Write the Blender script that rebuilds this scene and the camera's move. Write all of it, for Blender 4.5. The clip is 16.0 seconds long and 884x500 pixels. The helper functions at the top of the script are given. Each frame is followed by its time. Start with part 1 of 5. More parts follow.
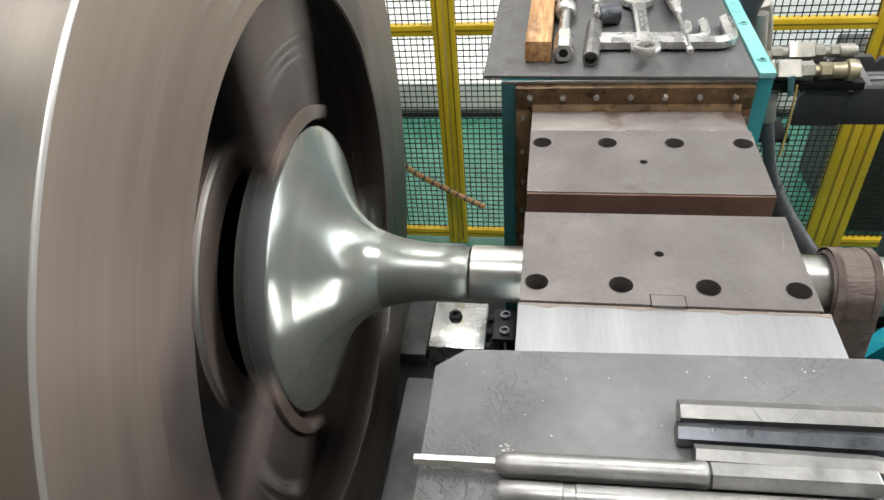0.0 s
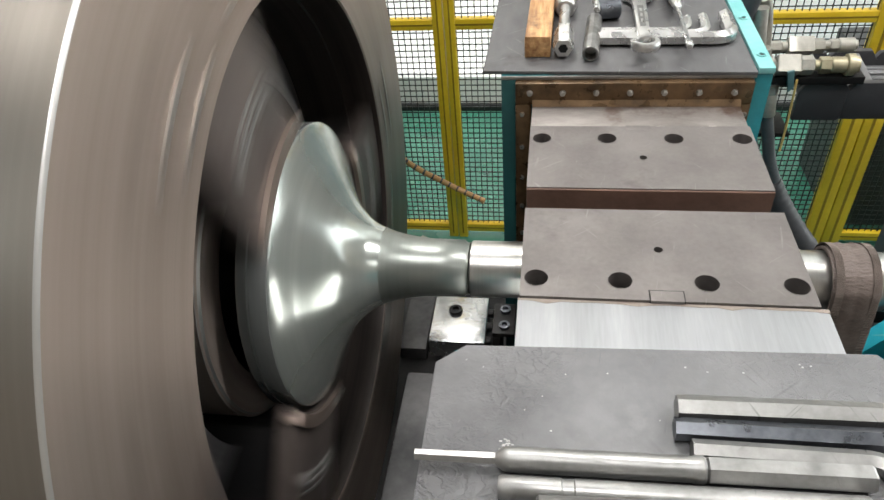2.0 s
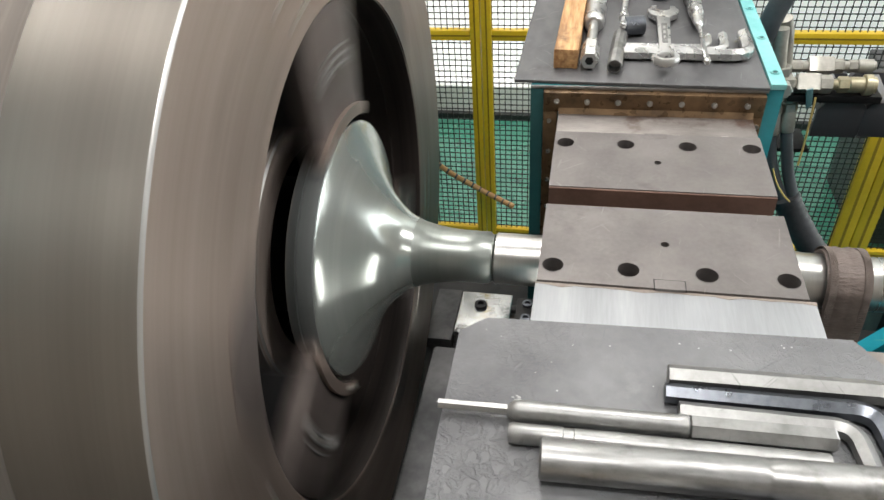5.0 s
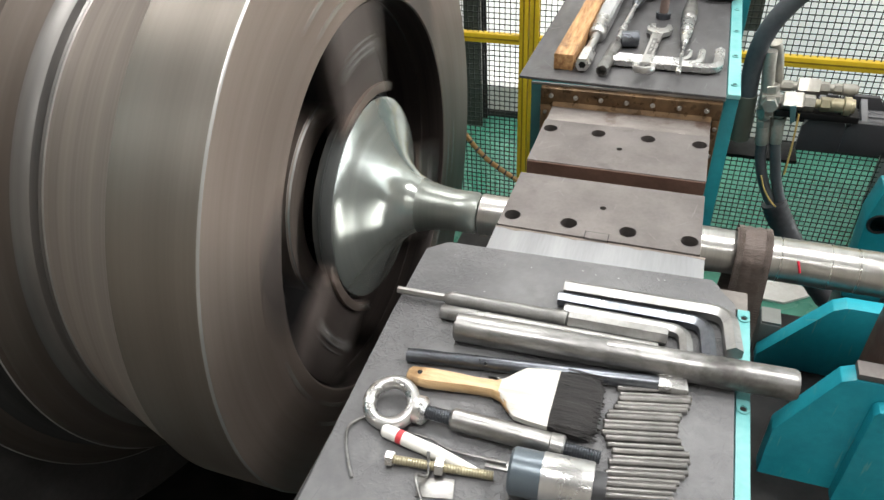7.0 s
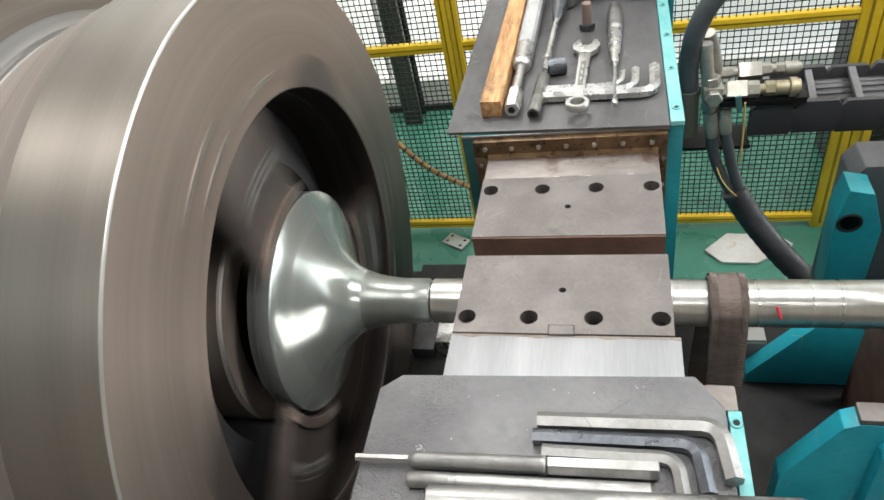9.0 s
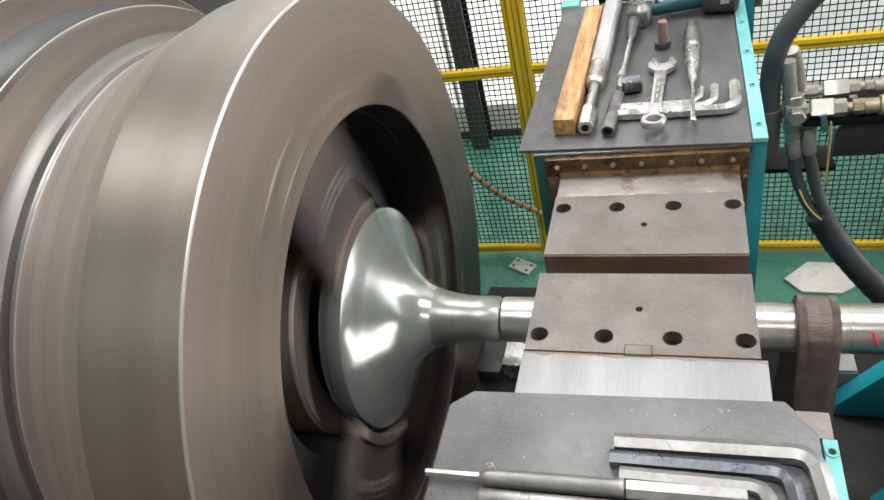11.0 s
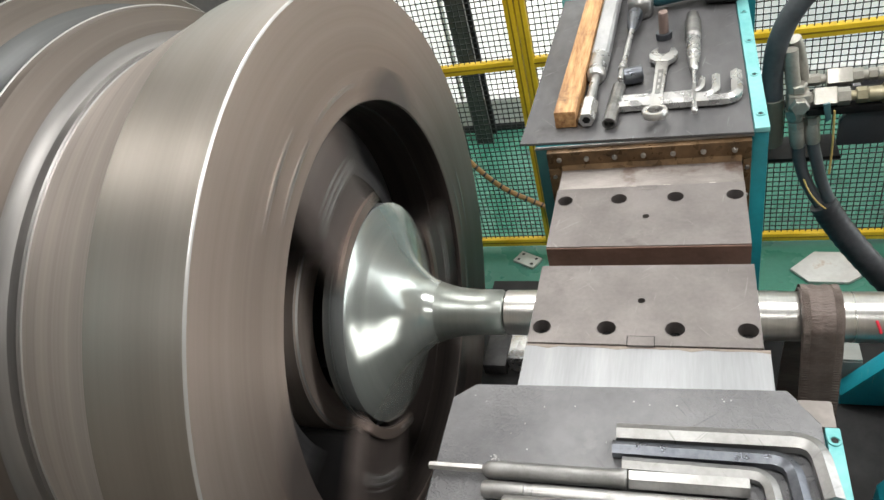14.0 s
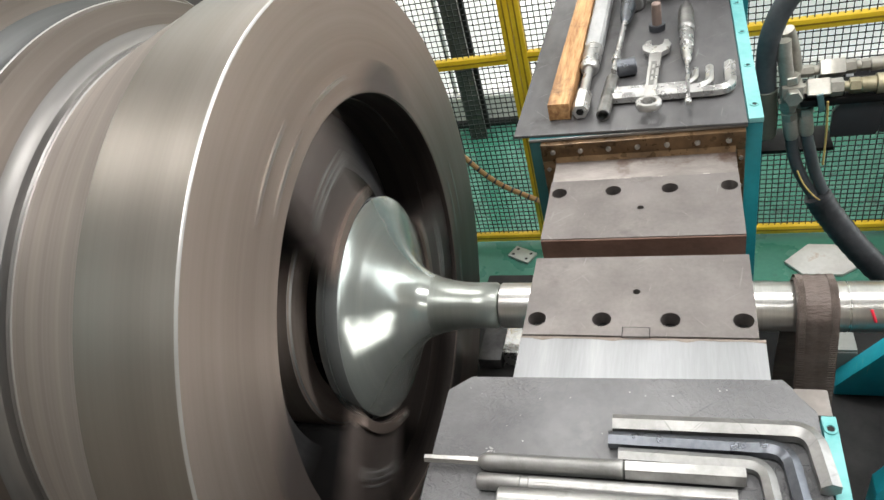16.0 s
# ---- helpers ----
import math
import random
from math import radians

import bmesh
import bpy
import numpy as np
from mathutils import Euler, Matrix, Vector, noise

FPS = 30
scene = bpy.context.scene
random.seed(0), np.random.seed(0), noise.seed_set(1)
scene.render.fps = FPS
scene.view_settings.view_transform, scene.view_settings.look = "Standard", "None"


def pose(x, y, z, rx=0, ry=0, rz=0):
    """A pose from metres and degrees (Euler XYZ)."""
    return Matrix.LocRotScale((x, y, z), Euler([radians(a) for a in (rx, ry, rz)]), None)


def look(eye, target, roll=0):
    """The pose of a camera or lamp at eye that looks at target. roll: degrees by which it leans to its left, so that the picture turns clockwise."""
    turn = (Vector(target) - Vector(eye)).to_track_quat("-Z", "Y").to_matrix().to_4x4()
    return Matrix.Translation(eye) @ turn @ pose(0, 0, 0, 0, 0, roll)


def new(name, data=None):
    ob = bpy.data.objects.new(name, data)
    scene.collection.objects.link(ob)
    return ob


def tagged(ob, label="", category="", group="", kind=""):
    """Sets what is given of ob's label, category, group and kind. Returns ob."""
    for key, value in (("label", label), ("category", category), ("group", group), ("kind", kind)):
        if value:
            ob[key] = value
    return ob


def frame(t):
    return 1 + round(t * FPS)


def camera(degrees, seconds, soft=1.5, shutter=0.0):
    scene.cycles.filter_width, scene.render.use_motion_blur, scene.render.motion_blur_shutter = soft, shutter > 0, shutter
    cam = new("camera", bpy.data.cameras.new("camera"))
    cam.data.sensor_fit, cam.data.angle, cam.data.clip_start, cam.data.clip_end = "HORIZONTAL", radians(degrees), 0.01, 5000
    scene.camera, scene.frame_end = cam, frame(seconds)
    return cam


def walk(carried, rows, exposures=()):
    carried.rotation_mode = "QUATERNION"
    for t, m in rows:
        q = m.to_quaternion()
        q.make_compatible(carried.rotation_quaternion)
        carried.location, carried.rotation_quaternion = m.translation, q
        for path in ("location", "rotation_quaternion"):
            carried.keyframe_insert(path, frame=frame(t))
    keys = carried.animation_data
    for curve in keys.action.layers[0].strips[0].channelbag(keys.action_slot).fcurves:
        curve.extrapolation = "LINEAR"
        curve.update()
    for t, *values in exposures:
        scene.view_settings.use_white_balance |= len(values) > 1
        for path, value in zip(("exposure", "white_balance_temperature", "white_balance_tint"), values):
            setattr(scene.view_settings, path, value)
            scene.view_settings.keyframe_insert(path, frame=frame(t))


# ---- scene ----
cam = camera(65.14, 16.0, 1.5, 0.23)
PATH = [
    (0, (0.0080, -0.5960, 1.6446), (-0.2117, 0.5398, 0.6899), -5.37),
    (0.5, (0.0084, -0.5977, 1.6513), (-0.2135, 0.5321, 0.6899), -5.36),
    (1, (0.0084, -0.5977, 1.6511), (-0.2115, 0.5303, 0.6871), -5.31),
    (1.5, (0.0088, -0.5974, 1.6490), (-0.2107, 0.5300, 0.6842), -5.44),
    (2, (0.0084, -0.5972, 1.6496), (-0.2110, 0.5294, 0.6839), -5.48),
    (2.5, (0.0067, -0.5975, 1.6492), (-0.2109, 0.5260, 0.6795), -5.40),
    (3, (0.0089, -0.5973, 1.6487), (-0.2132, 0.5252, 0.6789), -5.62),
    (3.5, (0.0091, -0.5974, 1.6487), (-0.2126, 0.5253, 0.6789), -5.62),
    (4, (0.0092, -0.5976, 1.6493), (-0.2146, 0.5226, 0.6772), -5.79),
    (6.5, (0.1467, -0.9082, 1.7675), (-0.2505, 0.2219, 0.8647), -2.27),
    (7, (0.2294, -0.9255, 1.7821), (-0.1978, 0.1706, 0.8516), -3.86),
    (7.5, (0.3133, -0.8194, 1.8491), (-0.2111, 0.0970, 1.0906), -13.03),
    (8, (0.3071, -0.7681, 1.8824), (-0.3398, 0.3371, 1.1014), -16.85),
    (8.5, (0.2896, -0.7600, 1.8676), (-0.2529, 0.3174, 0.9761), -17.36),
    (9, (0.2200, -0.6876, 1.8865), (-0.1417, 0.3729, 0.8893), -13.36),
    (9.5, (0.2003, -0.6921, 1.8728), (-0.1590, 0.2367, 1.0372), -14.25),
    (12, (0.2075, -0.6978, 1.8668), (-0.2919, 0.3756, 0.9459), -16.43),
    (12.5, (0.2098, -0.6986, 1.8702), (-0.2909, 0.3708, 0.9452), -16.87),
    (13, (0.2081, -0.6970, 1.8657), (-0.2899, 0.3733, 0.9404), -16.81),
    (13.5, (0.2098, -0.6969, 1.8640), (-0.2923, 0.3711, 0.9380), -17.05),
    (14, (0.2105, -0.6980, 1.8662), (-0.2938, 0.3658, 0.9367), -17.41),
    (14.5, (0.2106, -0.6994, 1.8605), (-0.2993, 0.3629, 0.9322), -17.59),
    (15, (0.2115, -0.6966, 1.8614), (-0.2931, 0.3647, 0.9293), -18.08),
    (15.5, (0.2103, -0.6957, 1.8601), (-0.2881, 0.3664, 0.9255), -18.13),
    (16, (0.2095, -0.6981, 1.8573), (-0.2843, 0.3641, 0.9204), -17.59),
]
walk(cam, [(t, look(eye, target, roll)) for t, eye, target, roll in PATH])

# ---- world, light ----
world = bpy.data.worlds.new("hall_air")
world.use_nodes = True
scene.world = world
wn = world.node_tree
sky = wn.nodes.new("ShaderNodeTexSky")
sky.sky_type = "NISHITA"
sky.sun_disc = False
sky.sun_elevation, sky.sun_rotation = radians(50), radians(20)
wn.nodes["Background"].inputs[1].default_value = 0.12
wn.links.new(sky.outputs[0], wn.nodes["Background"].inputs[0])

AY, AZ = 0.124, 0.999      # the spindle's axis, along x
FLOOR = -0.16


def area_light(name, x, y, z, sx, sy, watts, rot=(0, 0, 0), colour=(1, 0.985, 0.965)):
    d = bpy.data.lights.new(name, "AREA")
    d.shape, d.size, d.size_y, d.energy, d.color = "RECTANGLE", sx, sy, watts, colour
    ob = new(name, d)
    ob.matrix_world = pose(x, y, z, *rot)
    return ob


# hall lamps high up, and daylight from the bright window band behind the fence
LAMPS = [(-3.4, 0.2, 52), (-0.7, 1.9, 125), (2.7, 0.6, 185), (0.1, -1.2, 102), (3.4, -3.4, 45), (-3.4, -3.6, 35)]
for lx, ly, watts in LAMPS:
    area_light("hall_lamp_light", lx, ly, 5.0, 1.3, 0.7, watts)

# ---- materials ----
MATS = {}


def nodes_of(m):
    m.use_nodes = True
    return m.node_tree, m.node_tree.nodes["Principled BSDF"]


def ramp(t, fac, stops):
    r = t.nodes.new("ShaderNodeValToRGB")
    while len(r.color_ramp.elements) < len(stops):
        r.color_ramp.elements.new(0.5)
    for e, (p, c) in zip(r.color_ramp.elements, stops):
        e.position, e.color = p, (*c, 1)
    t.links.new(fac, r.inputs[0])
    return r.outputs[0]


def noise_tex(t, co, scale, detail=4, rough=0.55):
    n = t.nodes.new("ShaderNodeTexNoise")
    n.inputs["Scale"].default_value, n.inputs["Detail"].default_value, n.inputs["Roughness"].default_value = scale, detail, rough
    if co is not None:
        t.links.new(co, n.inputs["Vector"])
    return n.outputs["Fac"]


def mapped(t, scale=(1, 1, 1)):
    c = t.nodes.new("ShaderNodeTexCoord")
    m = t.nodes.new("ShaderNodeMapping")
    m.inputs["Scale"].default_value = scale
    t.links.new(c.outputs["Object"], m.inputs[0])
    return m.outputs[0]


def turned(t, along, across):
    """Coordinates of a turned surface: along the axis and the radius, so that marks run round it."""
    c = t.nodes.new("ShaderNodeTexCoord")
    s = t.nodes.new("ShaderNodeSeparateXYZ")
    t.links.new(c.outputs["Object"], s.inputs[0])
    h = t.nodes.new("ShaderNodeMath")
    h.operation = "POWER"
    h.inputs[1].default_value = 2
    t.links.new(s.outputs[1], h.inputs[0])
    k = t.nodes.new("ShaderNodeMath")
    k.operation = "MULTIPLY_ADD"
    t.links.new(s.outputs[2], k.inputs[0])
    t.links.new(s.outputs[2], k.inputs[1])
    t.links.new(h.outputs[0], k.inputs[2])
    r = t.nodes.new("ShaderNodeMath")
    r.operation = "SQRT"
    t.links.new(k.outputs[0], r.inputs[0])
    v = t.nodes.new("ShaderNodeCombineXYZ")
    t.links.new(s.outputs[0], v.inputs[0])
    t.links.new(r.outputs[0], v.inputs[1])
    m = t.nodes.new("ShaderNodeMapping")
    m.inputs["Scale"].default_value = (along, across, 1)
    t.links.new(v.outputs[0], m.inputs[0])
    return m.outputs[0]


def surface(name, dark, light, scale=8, rough=(0.4, 0.6), metal=0.0, bump=0.1, grain=120, stretch=(1, 1, 1), around=False, stain=None, stain_at=0.62, spec=0.5, scratch=None, wrinkle=0.0):
    """A painted, metal or rubber surface: two scales of colour, uneven gloss, fine relief and, where given, stains."""
    if name in MATS:
        return MATS[name]
    m = MATS[name] = bpy.data.materials.new(name)
    t, b = nodes_of(m)
    co = turned(t, 1, 1) if around else mapped(t, stretch)
    big = noise_tex(t, co, scale, 5)
    fine = noise_tex(t, co, grain, 3, 0.6)
    mix = t.nodes.new("ShaderNodeMath")
    mix.operation = "MULTIPLY_ADD"
    mix.inputs[1].default_value = 0.45
    t.links.new(fine, mix.inputs[0])
    sub = t.nodes.new("ShaderNodeMath")
    sub.operation = "MULTIPLY_ADD"
    sub.inputs[1].default_value, sub.inputs[2].default_value = 1.3, -0.38
    t.links.new(big, sub.inputs[0])
    t.links.new(sub.outputs[0], mix.inputs[2])
    col = ramp(t, mix.outputs[0], [(0.25, dark), (0.75, light)])
    if stain:
        sn = noise_tex(t, mapped(t), 7, 6, 0.65)
        f = ramp(t, sn, [(stain_at, (0, 0, 0)), (stain_at + 0.1, (1, 1, 1))])
        mx = t.nodes.new("ShaderNodeMix")
        mx.data_type = "RGBA"
        t.links.new(f, mx.inputs[0])
        t.links.new(col, mx.inputs[6])
        mx.inputs[7].default_value = (*stain, 1)
        col = mx.outputs[2]
    if scratch:
        for turn, seed in ((38, 0.0), (-52, 3.7), (81, 8.1)):
            c = t.nodes.new("ShaderNodeTexCoord")
            mp = t.nodes.new("ShaderNodeMapping")
            mp.inputs["Rotation"].default_value[2] = radians(turn)
            mp.inputs["Location"].default_value = (seed, seed * 0.7, 0)
            mp.vector_type = "TEXTURE"
            mp.inputs["Scale"].default_value = (0.11, 0.0045, 0.11)
            t.links.new(c.outputs["Object"], mp.inputs[0])
            line = ramp(t, noise_tex(t, mp.outputs[0], 1.0, 2), [(0.66, (0, 0, 0)), (0.69, (1, 1, 1))])
            patch = ramp(t, noise_tex(t, mapped(t), 11 + seed, 3), [(0.52, (0, 0, 0)), (0.62, (1, 1, 1))])
            both = t.nodes.new("ShaderNodeMath")
            both.operation = "MULTIPLY"
            t.links.new(line, both.inputs[0])
            t.links.new(patch, both.inputs[1])
            mx = t.nodes.new("ShaderNodeMix")
            mx.data_type = "RGBA"
            t.links.new(both.outputs[0], mx.inputs[0])
            t.links.new(col, mx.inputs[6])
            mx.inputs[7].default_value = (*scratch, 1)
            col = mx.outputs[2]
    t.links.new(col, b.inputs["Base Color"])
    b.inputs["Metallic"].default_value = metal
    b.inputs["Specular IOR Level"].default_value = spec
    rr = t.nodes.new("ShaderNodeMapRange")
    rr.inputs[3].default_value, rr.inputs[4].default_value = rough
    rr.inputs[1].default_value, rr.inputs[2].default_value = 0.3, 0.7
    t.links.new(noise_tex(t, co, scale * 2.3, 4), rr.inputs[0])
    t.links.new(rr.outputs[0], b.inputs["Roughness"])
    if bump:
        bm = t.nodes.new("ShaderNodeBump")
        bm.inputs["Strength"].default_value, bm.inputs["Distance"].default_value = bump, 0.002
        t.links.new(fine, bm.inputs["Height"])
        t.links.new(bm.outputs[0], b.inputs["Normal"])
    if wrinkle:
        n = t.nodes.new("ShaderNodeTexNoise")
        n.inputs["Scale"].default_value, n.inputs["Detail"].default_value, n.inputs["Distortion"].default_value = 85, 6, 0.35
        t.links.new(mapped(t), n.inputs["Vector"])
        fold = ramp(t, n.outputs["Fac"], [(0.40, (0, 0, 0)), (0.50, (1, 1, 1)), (0.58, (0.1, 0.1, 0.1))])
        where = ramp(t, noise_tex(t, mapped(t), 5.5, 3), [(0.47, (0.04, 0.04, 0.04)), (0.62, (1, 1, 1))])
        k = t.nodes.new("ShaderNodeMath")
        k.operation = "MULTIPLY"
        t.links.new(fold, k.inputs[0])
        t.links.new(where, k.inputs[1])
        w2 = t.nodes.new("ShaderNodeBump")
        w2.inputs["Strength"].default_value, w2.inputs["Distance"].default_value = wrinkle, 0.0018
        t.links.new(k.outputs[0], w2.inputs["Height"])
        if bump:
            t.links.new(bm.outputs[0], w2.inputs["Normal"])
        t.links.new(w2.outputs[0], b.inputs["Normal"])
    return m


def chuck_steel():
    return surface("turned_chuck_steel", (0.235, 0.208, 0.182), (0.285, 0.255, 0.226), 26, (0.40, 0.47), 0.9, 0.0, 120, around=True)


def chuck_face_steel():
    return surface("dull_face_steel", (0.28, 0.222, 0.19), (0.36, 0.289, 0.25), 18, (0.40, 0.50), 0.78, 0.0, 120, around=True)


def bright_steel():
    return surface("bright_turned_steel", (0.42, 0.412, 0.39), (0.55, 0.54, 0.515), 34, (0.26, 0.34), 0.95, 0.0, 200, around=True)


def valve_steel():
    return surface("grey_green_valve_steel", (0.36, 0.385, 0.358), (0.44, 0.465, 0.435), 14, (0.165, 0.225), 0.70, 0.0, 120, around=True)


def jaw_steel():
    return surface("dark_oily_jaw_steel", (0.080, 0.064, 0.058), (0.145, 0.119, 0.108), 14, (0.36, 0.52), 0.5, 0.05, 90)


# Black oily steel; inside the chuck its black also stands in for shade.
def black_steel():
    return surface("black_oily_and_shade_steel", (0.005, 0.005, 0.0055), (0.018, 0.0165, 0.016), 9, (0.42, 0.65), 0.2, 0.1, 80, spec=0.3)


def plate_steel():
    return surface("grey_brown_plate_steel", (0.13, 0.117, 0.111), (0.185, 0.168, 0.159), 11, (0.45, 0.62), 0.55, 0.05, 150, stain=(0.105, 0.092, 0.088), stain_at=0.61, scratch=(0.21, 0.195, 0.185))


def ground_steel():
    return surface("ground_slide_steel", (0.265, 0.27, 0.277), (0.36, 0.365, 0.373), 4, (0.42, 0.55), 0.45, 0.02, 90, (3.5, 0.25, 1), stain=(0.25, 0.21, 0.185), stain_at=0.60)


def rusty_steel():
    return surface("rust_brown_steel", (0.085, 0.045, 0.032), (0.15, 0.085, 0.062), 12, (0.5, 0.7), 0.4, 0.1, 110)


def oily_brass():
    return surface("oily_brown_wiper_frame", (0.055, 0.033, 0.017), (0.185, 0.112, 0.056), 22, (0.2, 0.45), 0.5, 0.1, 90)


def teal_paint():
    return surface("teal_machine_paint", (0.006, 0.135, 0.16), (0.012, 0.215, 0.25), 5, (0.3, 0.5), 0.0, 0.08, 70, stain=(0.018, 0.07, 0.078), stain_at=0.60)


def bright_teal_paint():
    return surface("bright_teal_paint", (0.012, 0.26, 0.33), (0.025, 0.38, 0.46), 5, (0.3, 0.45), 0.0, 0.08, 70, stain=(0.02, 0.18, 0.21), stain_at=0.64, scratch=(0.12, 0.36, 0.38))


def light_teal_paint():
    return surface("light_teal_paint", (0.11, 0.36, 0.36), (0.22, 0.49, 0.48), 8, (0.35, 0.5), 0.0, 0.06, 80)


def dark_teal_paint():
    return surface("dark_teal_paint", (0.012, 0.06, 0.065), (0.02, 0.10, 0.10), 7, (0.4, 0.6), 0.0, 0.08, 70)


def yellow_paint():
    return surface("yellow_fence_paint", (0.62, 0.40, 0.012), (0.78, 0.54, 0.03), 6, (0.35, 0.5), 0.0, 0.04, 60)


def wire_black():
    return surface("black_wire", (0.012, 0.014, 0.014), (0.03, 0.032, 0.032), 12, (0.4, 0.6), 0.2, 0)


def floor_paint():
    return surface("green_floor_paint", (0.035, 0.15, 0.105), (0.06, 0.22, 0.155), 2.2, (0.18, 0.4), 0.0, 0.05, 50, stain=(0.05, 0.10, 0.085), stain_at=0.6)


def mat_rubber():
    return surface("grey_rubber_mat", (0.105, 0.105, 0.108), (0.165, 0.165, 0.168), 9, (0.36, 0.58), 0.0, 0.35, 70, stain=(0.19, 0.19, 0.19), stain_at=0.60, scratch=(0.11, 0.11, 0.113), wrinkle=0.7)


def tray_sheet():
    return surface("dark_oily_sheet", (0.050, 0.049, 0.051), (0.105, 0.103, 0.105), 7, (0.30, 0.52), 0.0, 0.2, 60, (1, 0.4, 1), stain=(0.038, 0.035, 0.034), stain_at=0.58, scratch=(0.15, 0.15, 0.15))


def wall_paint():
    return surface("pale_wall_paint", (0.62, 0.64, 0.62), (0.74, 0.75, 0.73), 1.5, (0.6, 0.8), 0.0, 0.05, 30)


# ---- mesh helpers ----
def add_box(bm, x0, x1, y0, y1, z0, z1, bevel=0.0):
    made = bmesh.ops.create_cube(bm, size=1)["verts"]
    for v in made:
        v.co = ((x0 + x1) / 2 + v.co.x * (x1 - x0), (y0 + y1) / 2 + v.co.y * (y1 - y0), (z0 + z1) / 2 + v.co.z * (z1 - z0))
    if bevel:
        es = list({e for v in made for e in v.link_edges})
        bmesh.ops.bevel(bm, geom=es, offset=bevel, segments=2, affect="EDGES", profile=0.6)
    return bm


def box(x0, x1, y0, y1, z0, z1, bevel=0.0):
    return add_box(bmesh.new(), x0, x1, y0, y1, z0, z1, bevel)


def add_lathe(bm, profile, n=96, m=Matrix(), caps=False):
    """Turns a profile of (x, radius) round the x axis."""
    rings = []
    for x, r in profile:
        if r < 1e-6:
            rings.append([bm.verts.new(m @ Vector((x, 0, 0)))])
        else:
            rings.append([bm.verts.new(m @ Vector((x, r * math.cos(2 * math.pi * i / n), r * math.sin(2 * math.pi * i / n)))) for i in range(n)])
    for a, b in zip(rings, rings[1:]):
        for i in range(n):
            j = (i + 1) % n
            if len(a) == 1 and len(b) == 1:
                continue
            if len(a) == 1:
                bm.faces.new((a[0], b[j], b[i]))
            elif len(b) == 1:
                bm.faces.new((a[i], a[j], b[0]))
            else:
                bm.faces.new((a[i], a[j], b[j], b[i]))
    if caps:
        for r in (rings[0], rings[-1]):
            if len(r) > 2:
                bm.faces.new(r)
    return bm


def lathe(profile, n=96, m=Matrix(), caps=False):
    return add_lathe(bmesh.new(), profile, n, m, caps)


def along(a, b):
    """The pose at a whose x axis points to b."""
    d = Vector(b) - Vector(a)
    return Matrix.Translation(a) @ d.to_track_quat("X", "Z").to_matrix().to_4x4(), d.length


def add_rod(bm, a, b, r, n=20, edge=0.15, r2=None):
    m, l = along(a, b)
    e, q = r * edge, r if r2 is None else r2
    return add_lathe(bm, [(0, 0), (0, r - e), (e, r), (l - e, q), (l, q - e), (l, 0)], n, m)


def rod(a, b, r, n=20, edge=0.15, r2=None):
    return add_rod(bmesh.new(), a, b, r, n, edge, r2)


def smooth_line(points, steps=8):
    pts = [Vector(p) for p in points]
    out = []
    for i in range(len(pts) - 1):
        p0, p1, p2, p3 = pts[max(i - 1, 0)], pts[i], pts[i + 1], pts[min(i + 2, len(pts) - 1)]
        for k in range(steps):
            t = k / steps
            out.append(0.5 * (2 * p1 + (p2 - p0) * t + (2 * p0 - 5 * p1 + 4 * p2 - p3) * t * t + (3 * p1 - p0 - 3 * p2 + p3) * t ** 3))
    return out + [pts[-1]]


def add_tube(bm, points, r, n=14, steps=8, sect=None, smooth=True):
    """A tube or, with a section of (side, up) points, a bar along a line."""
    line = smooth_line(points, steps) if smooth else [Vector(p) for p in points]
    sect = sect or [(r * math.cos(2 * math.pi * i / n), r * math.sin(2 * math.pi * i / n)) for i in range(n)]
    rings, up = [], None
    for i, p in enumerate(line):
        d = (line[min(i + 1, len(line) - 1)] - line[max(i - 1, 0)]).normalized()
        if up is None:
            up = Vector((0, 0, 1)) if abs(d.z) < 0.9 else Vector((0, 1, 0))
        side = d.cross(up).normalized()
        up = side.cross(d).normalized()
        rings.append([bm.verts.new(p + side * a + up * b) for a, b in sect])
    k = len(sect)
    for a, b in zip(rings, rings[1:]):
        for i in range(k):
            bm.faces.new((a[i], a[(i + 1) % k], b[(i + 1) % k], b[i]))
    bm.faces.new(rings[0])
    bm.faces.new(list(reversed(rings[-1])))
    return bm


def tube(points, r, n=14, steps=8, sect=None, smooth=True):
    return add_tube(bmesh.new(), points, r, n, steps, sect, smooth)


def prism(outline, axis, lo, hi, bevel=0.0):
    """A plate: an outline of points across the axis (0, 1, 2), between lo and hi."""
    bm = bmesh.new()
    rings = []
    for v in (lo, hi):
        ring = []
        for a, b in outline:
            p = [a, b]
            p.insert(axis, v)
            ring.append(bm.verts.new(p))
        rings.append(ring)
    k = len(outline)
    for i in range(k):
        bm.faces.new((rings[0][i], rings[0][(i + 1) % k], rings[1][(i + 1) % k], rings[1][i]))
    bm.faces.new(list(reversed(rings[0])))
    bm.faces.new(rings[1])
    if bevel:
        bmesh.ops.bevel(bm, geom=list(bm.edges), offset=bevel, segments=2, affect="EDGES", profile=0.6)
    return bm


def hexa(r):
    return [(r * math.cos(math.pi * i / 3), r * math.sin(math.pi * i / 3)) for i in range(6)]


def mesh_from(name, bm, material, sharp=32):
    bmesh.ops.recalc_face_normals(bm, faces=bm.faces)
    for f in bm.faces:
        f.smooth = True
    for e in bm.edges:
        e.smooth = len(e.link_faces) == 2 and e.calc_face_angle(0) < radians(sharp)
    me = bpy.data.meshes.new(name)
    bm.to_mesh(me)
    bm.free()
    me.materials.append(material)
    return me


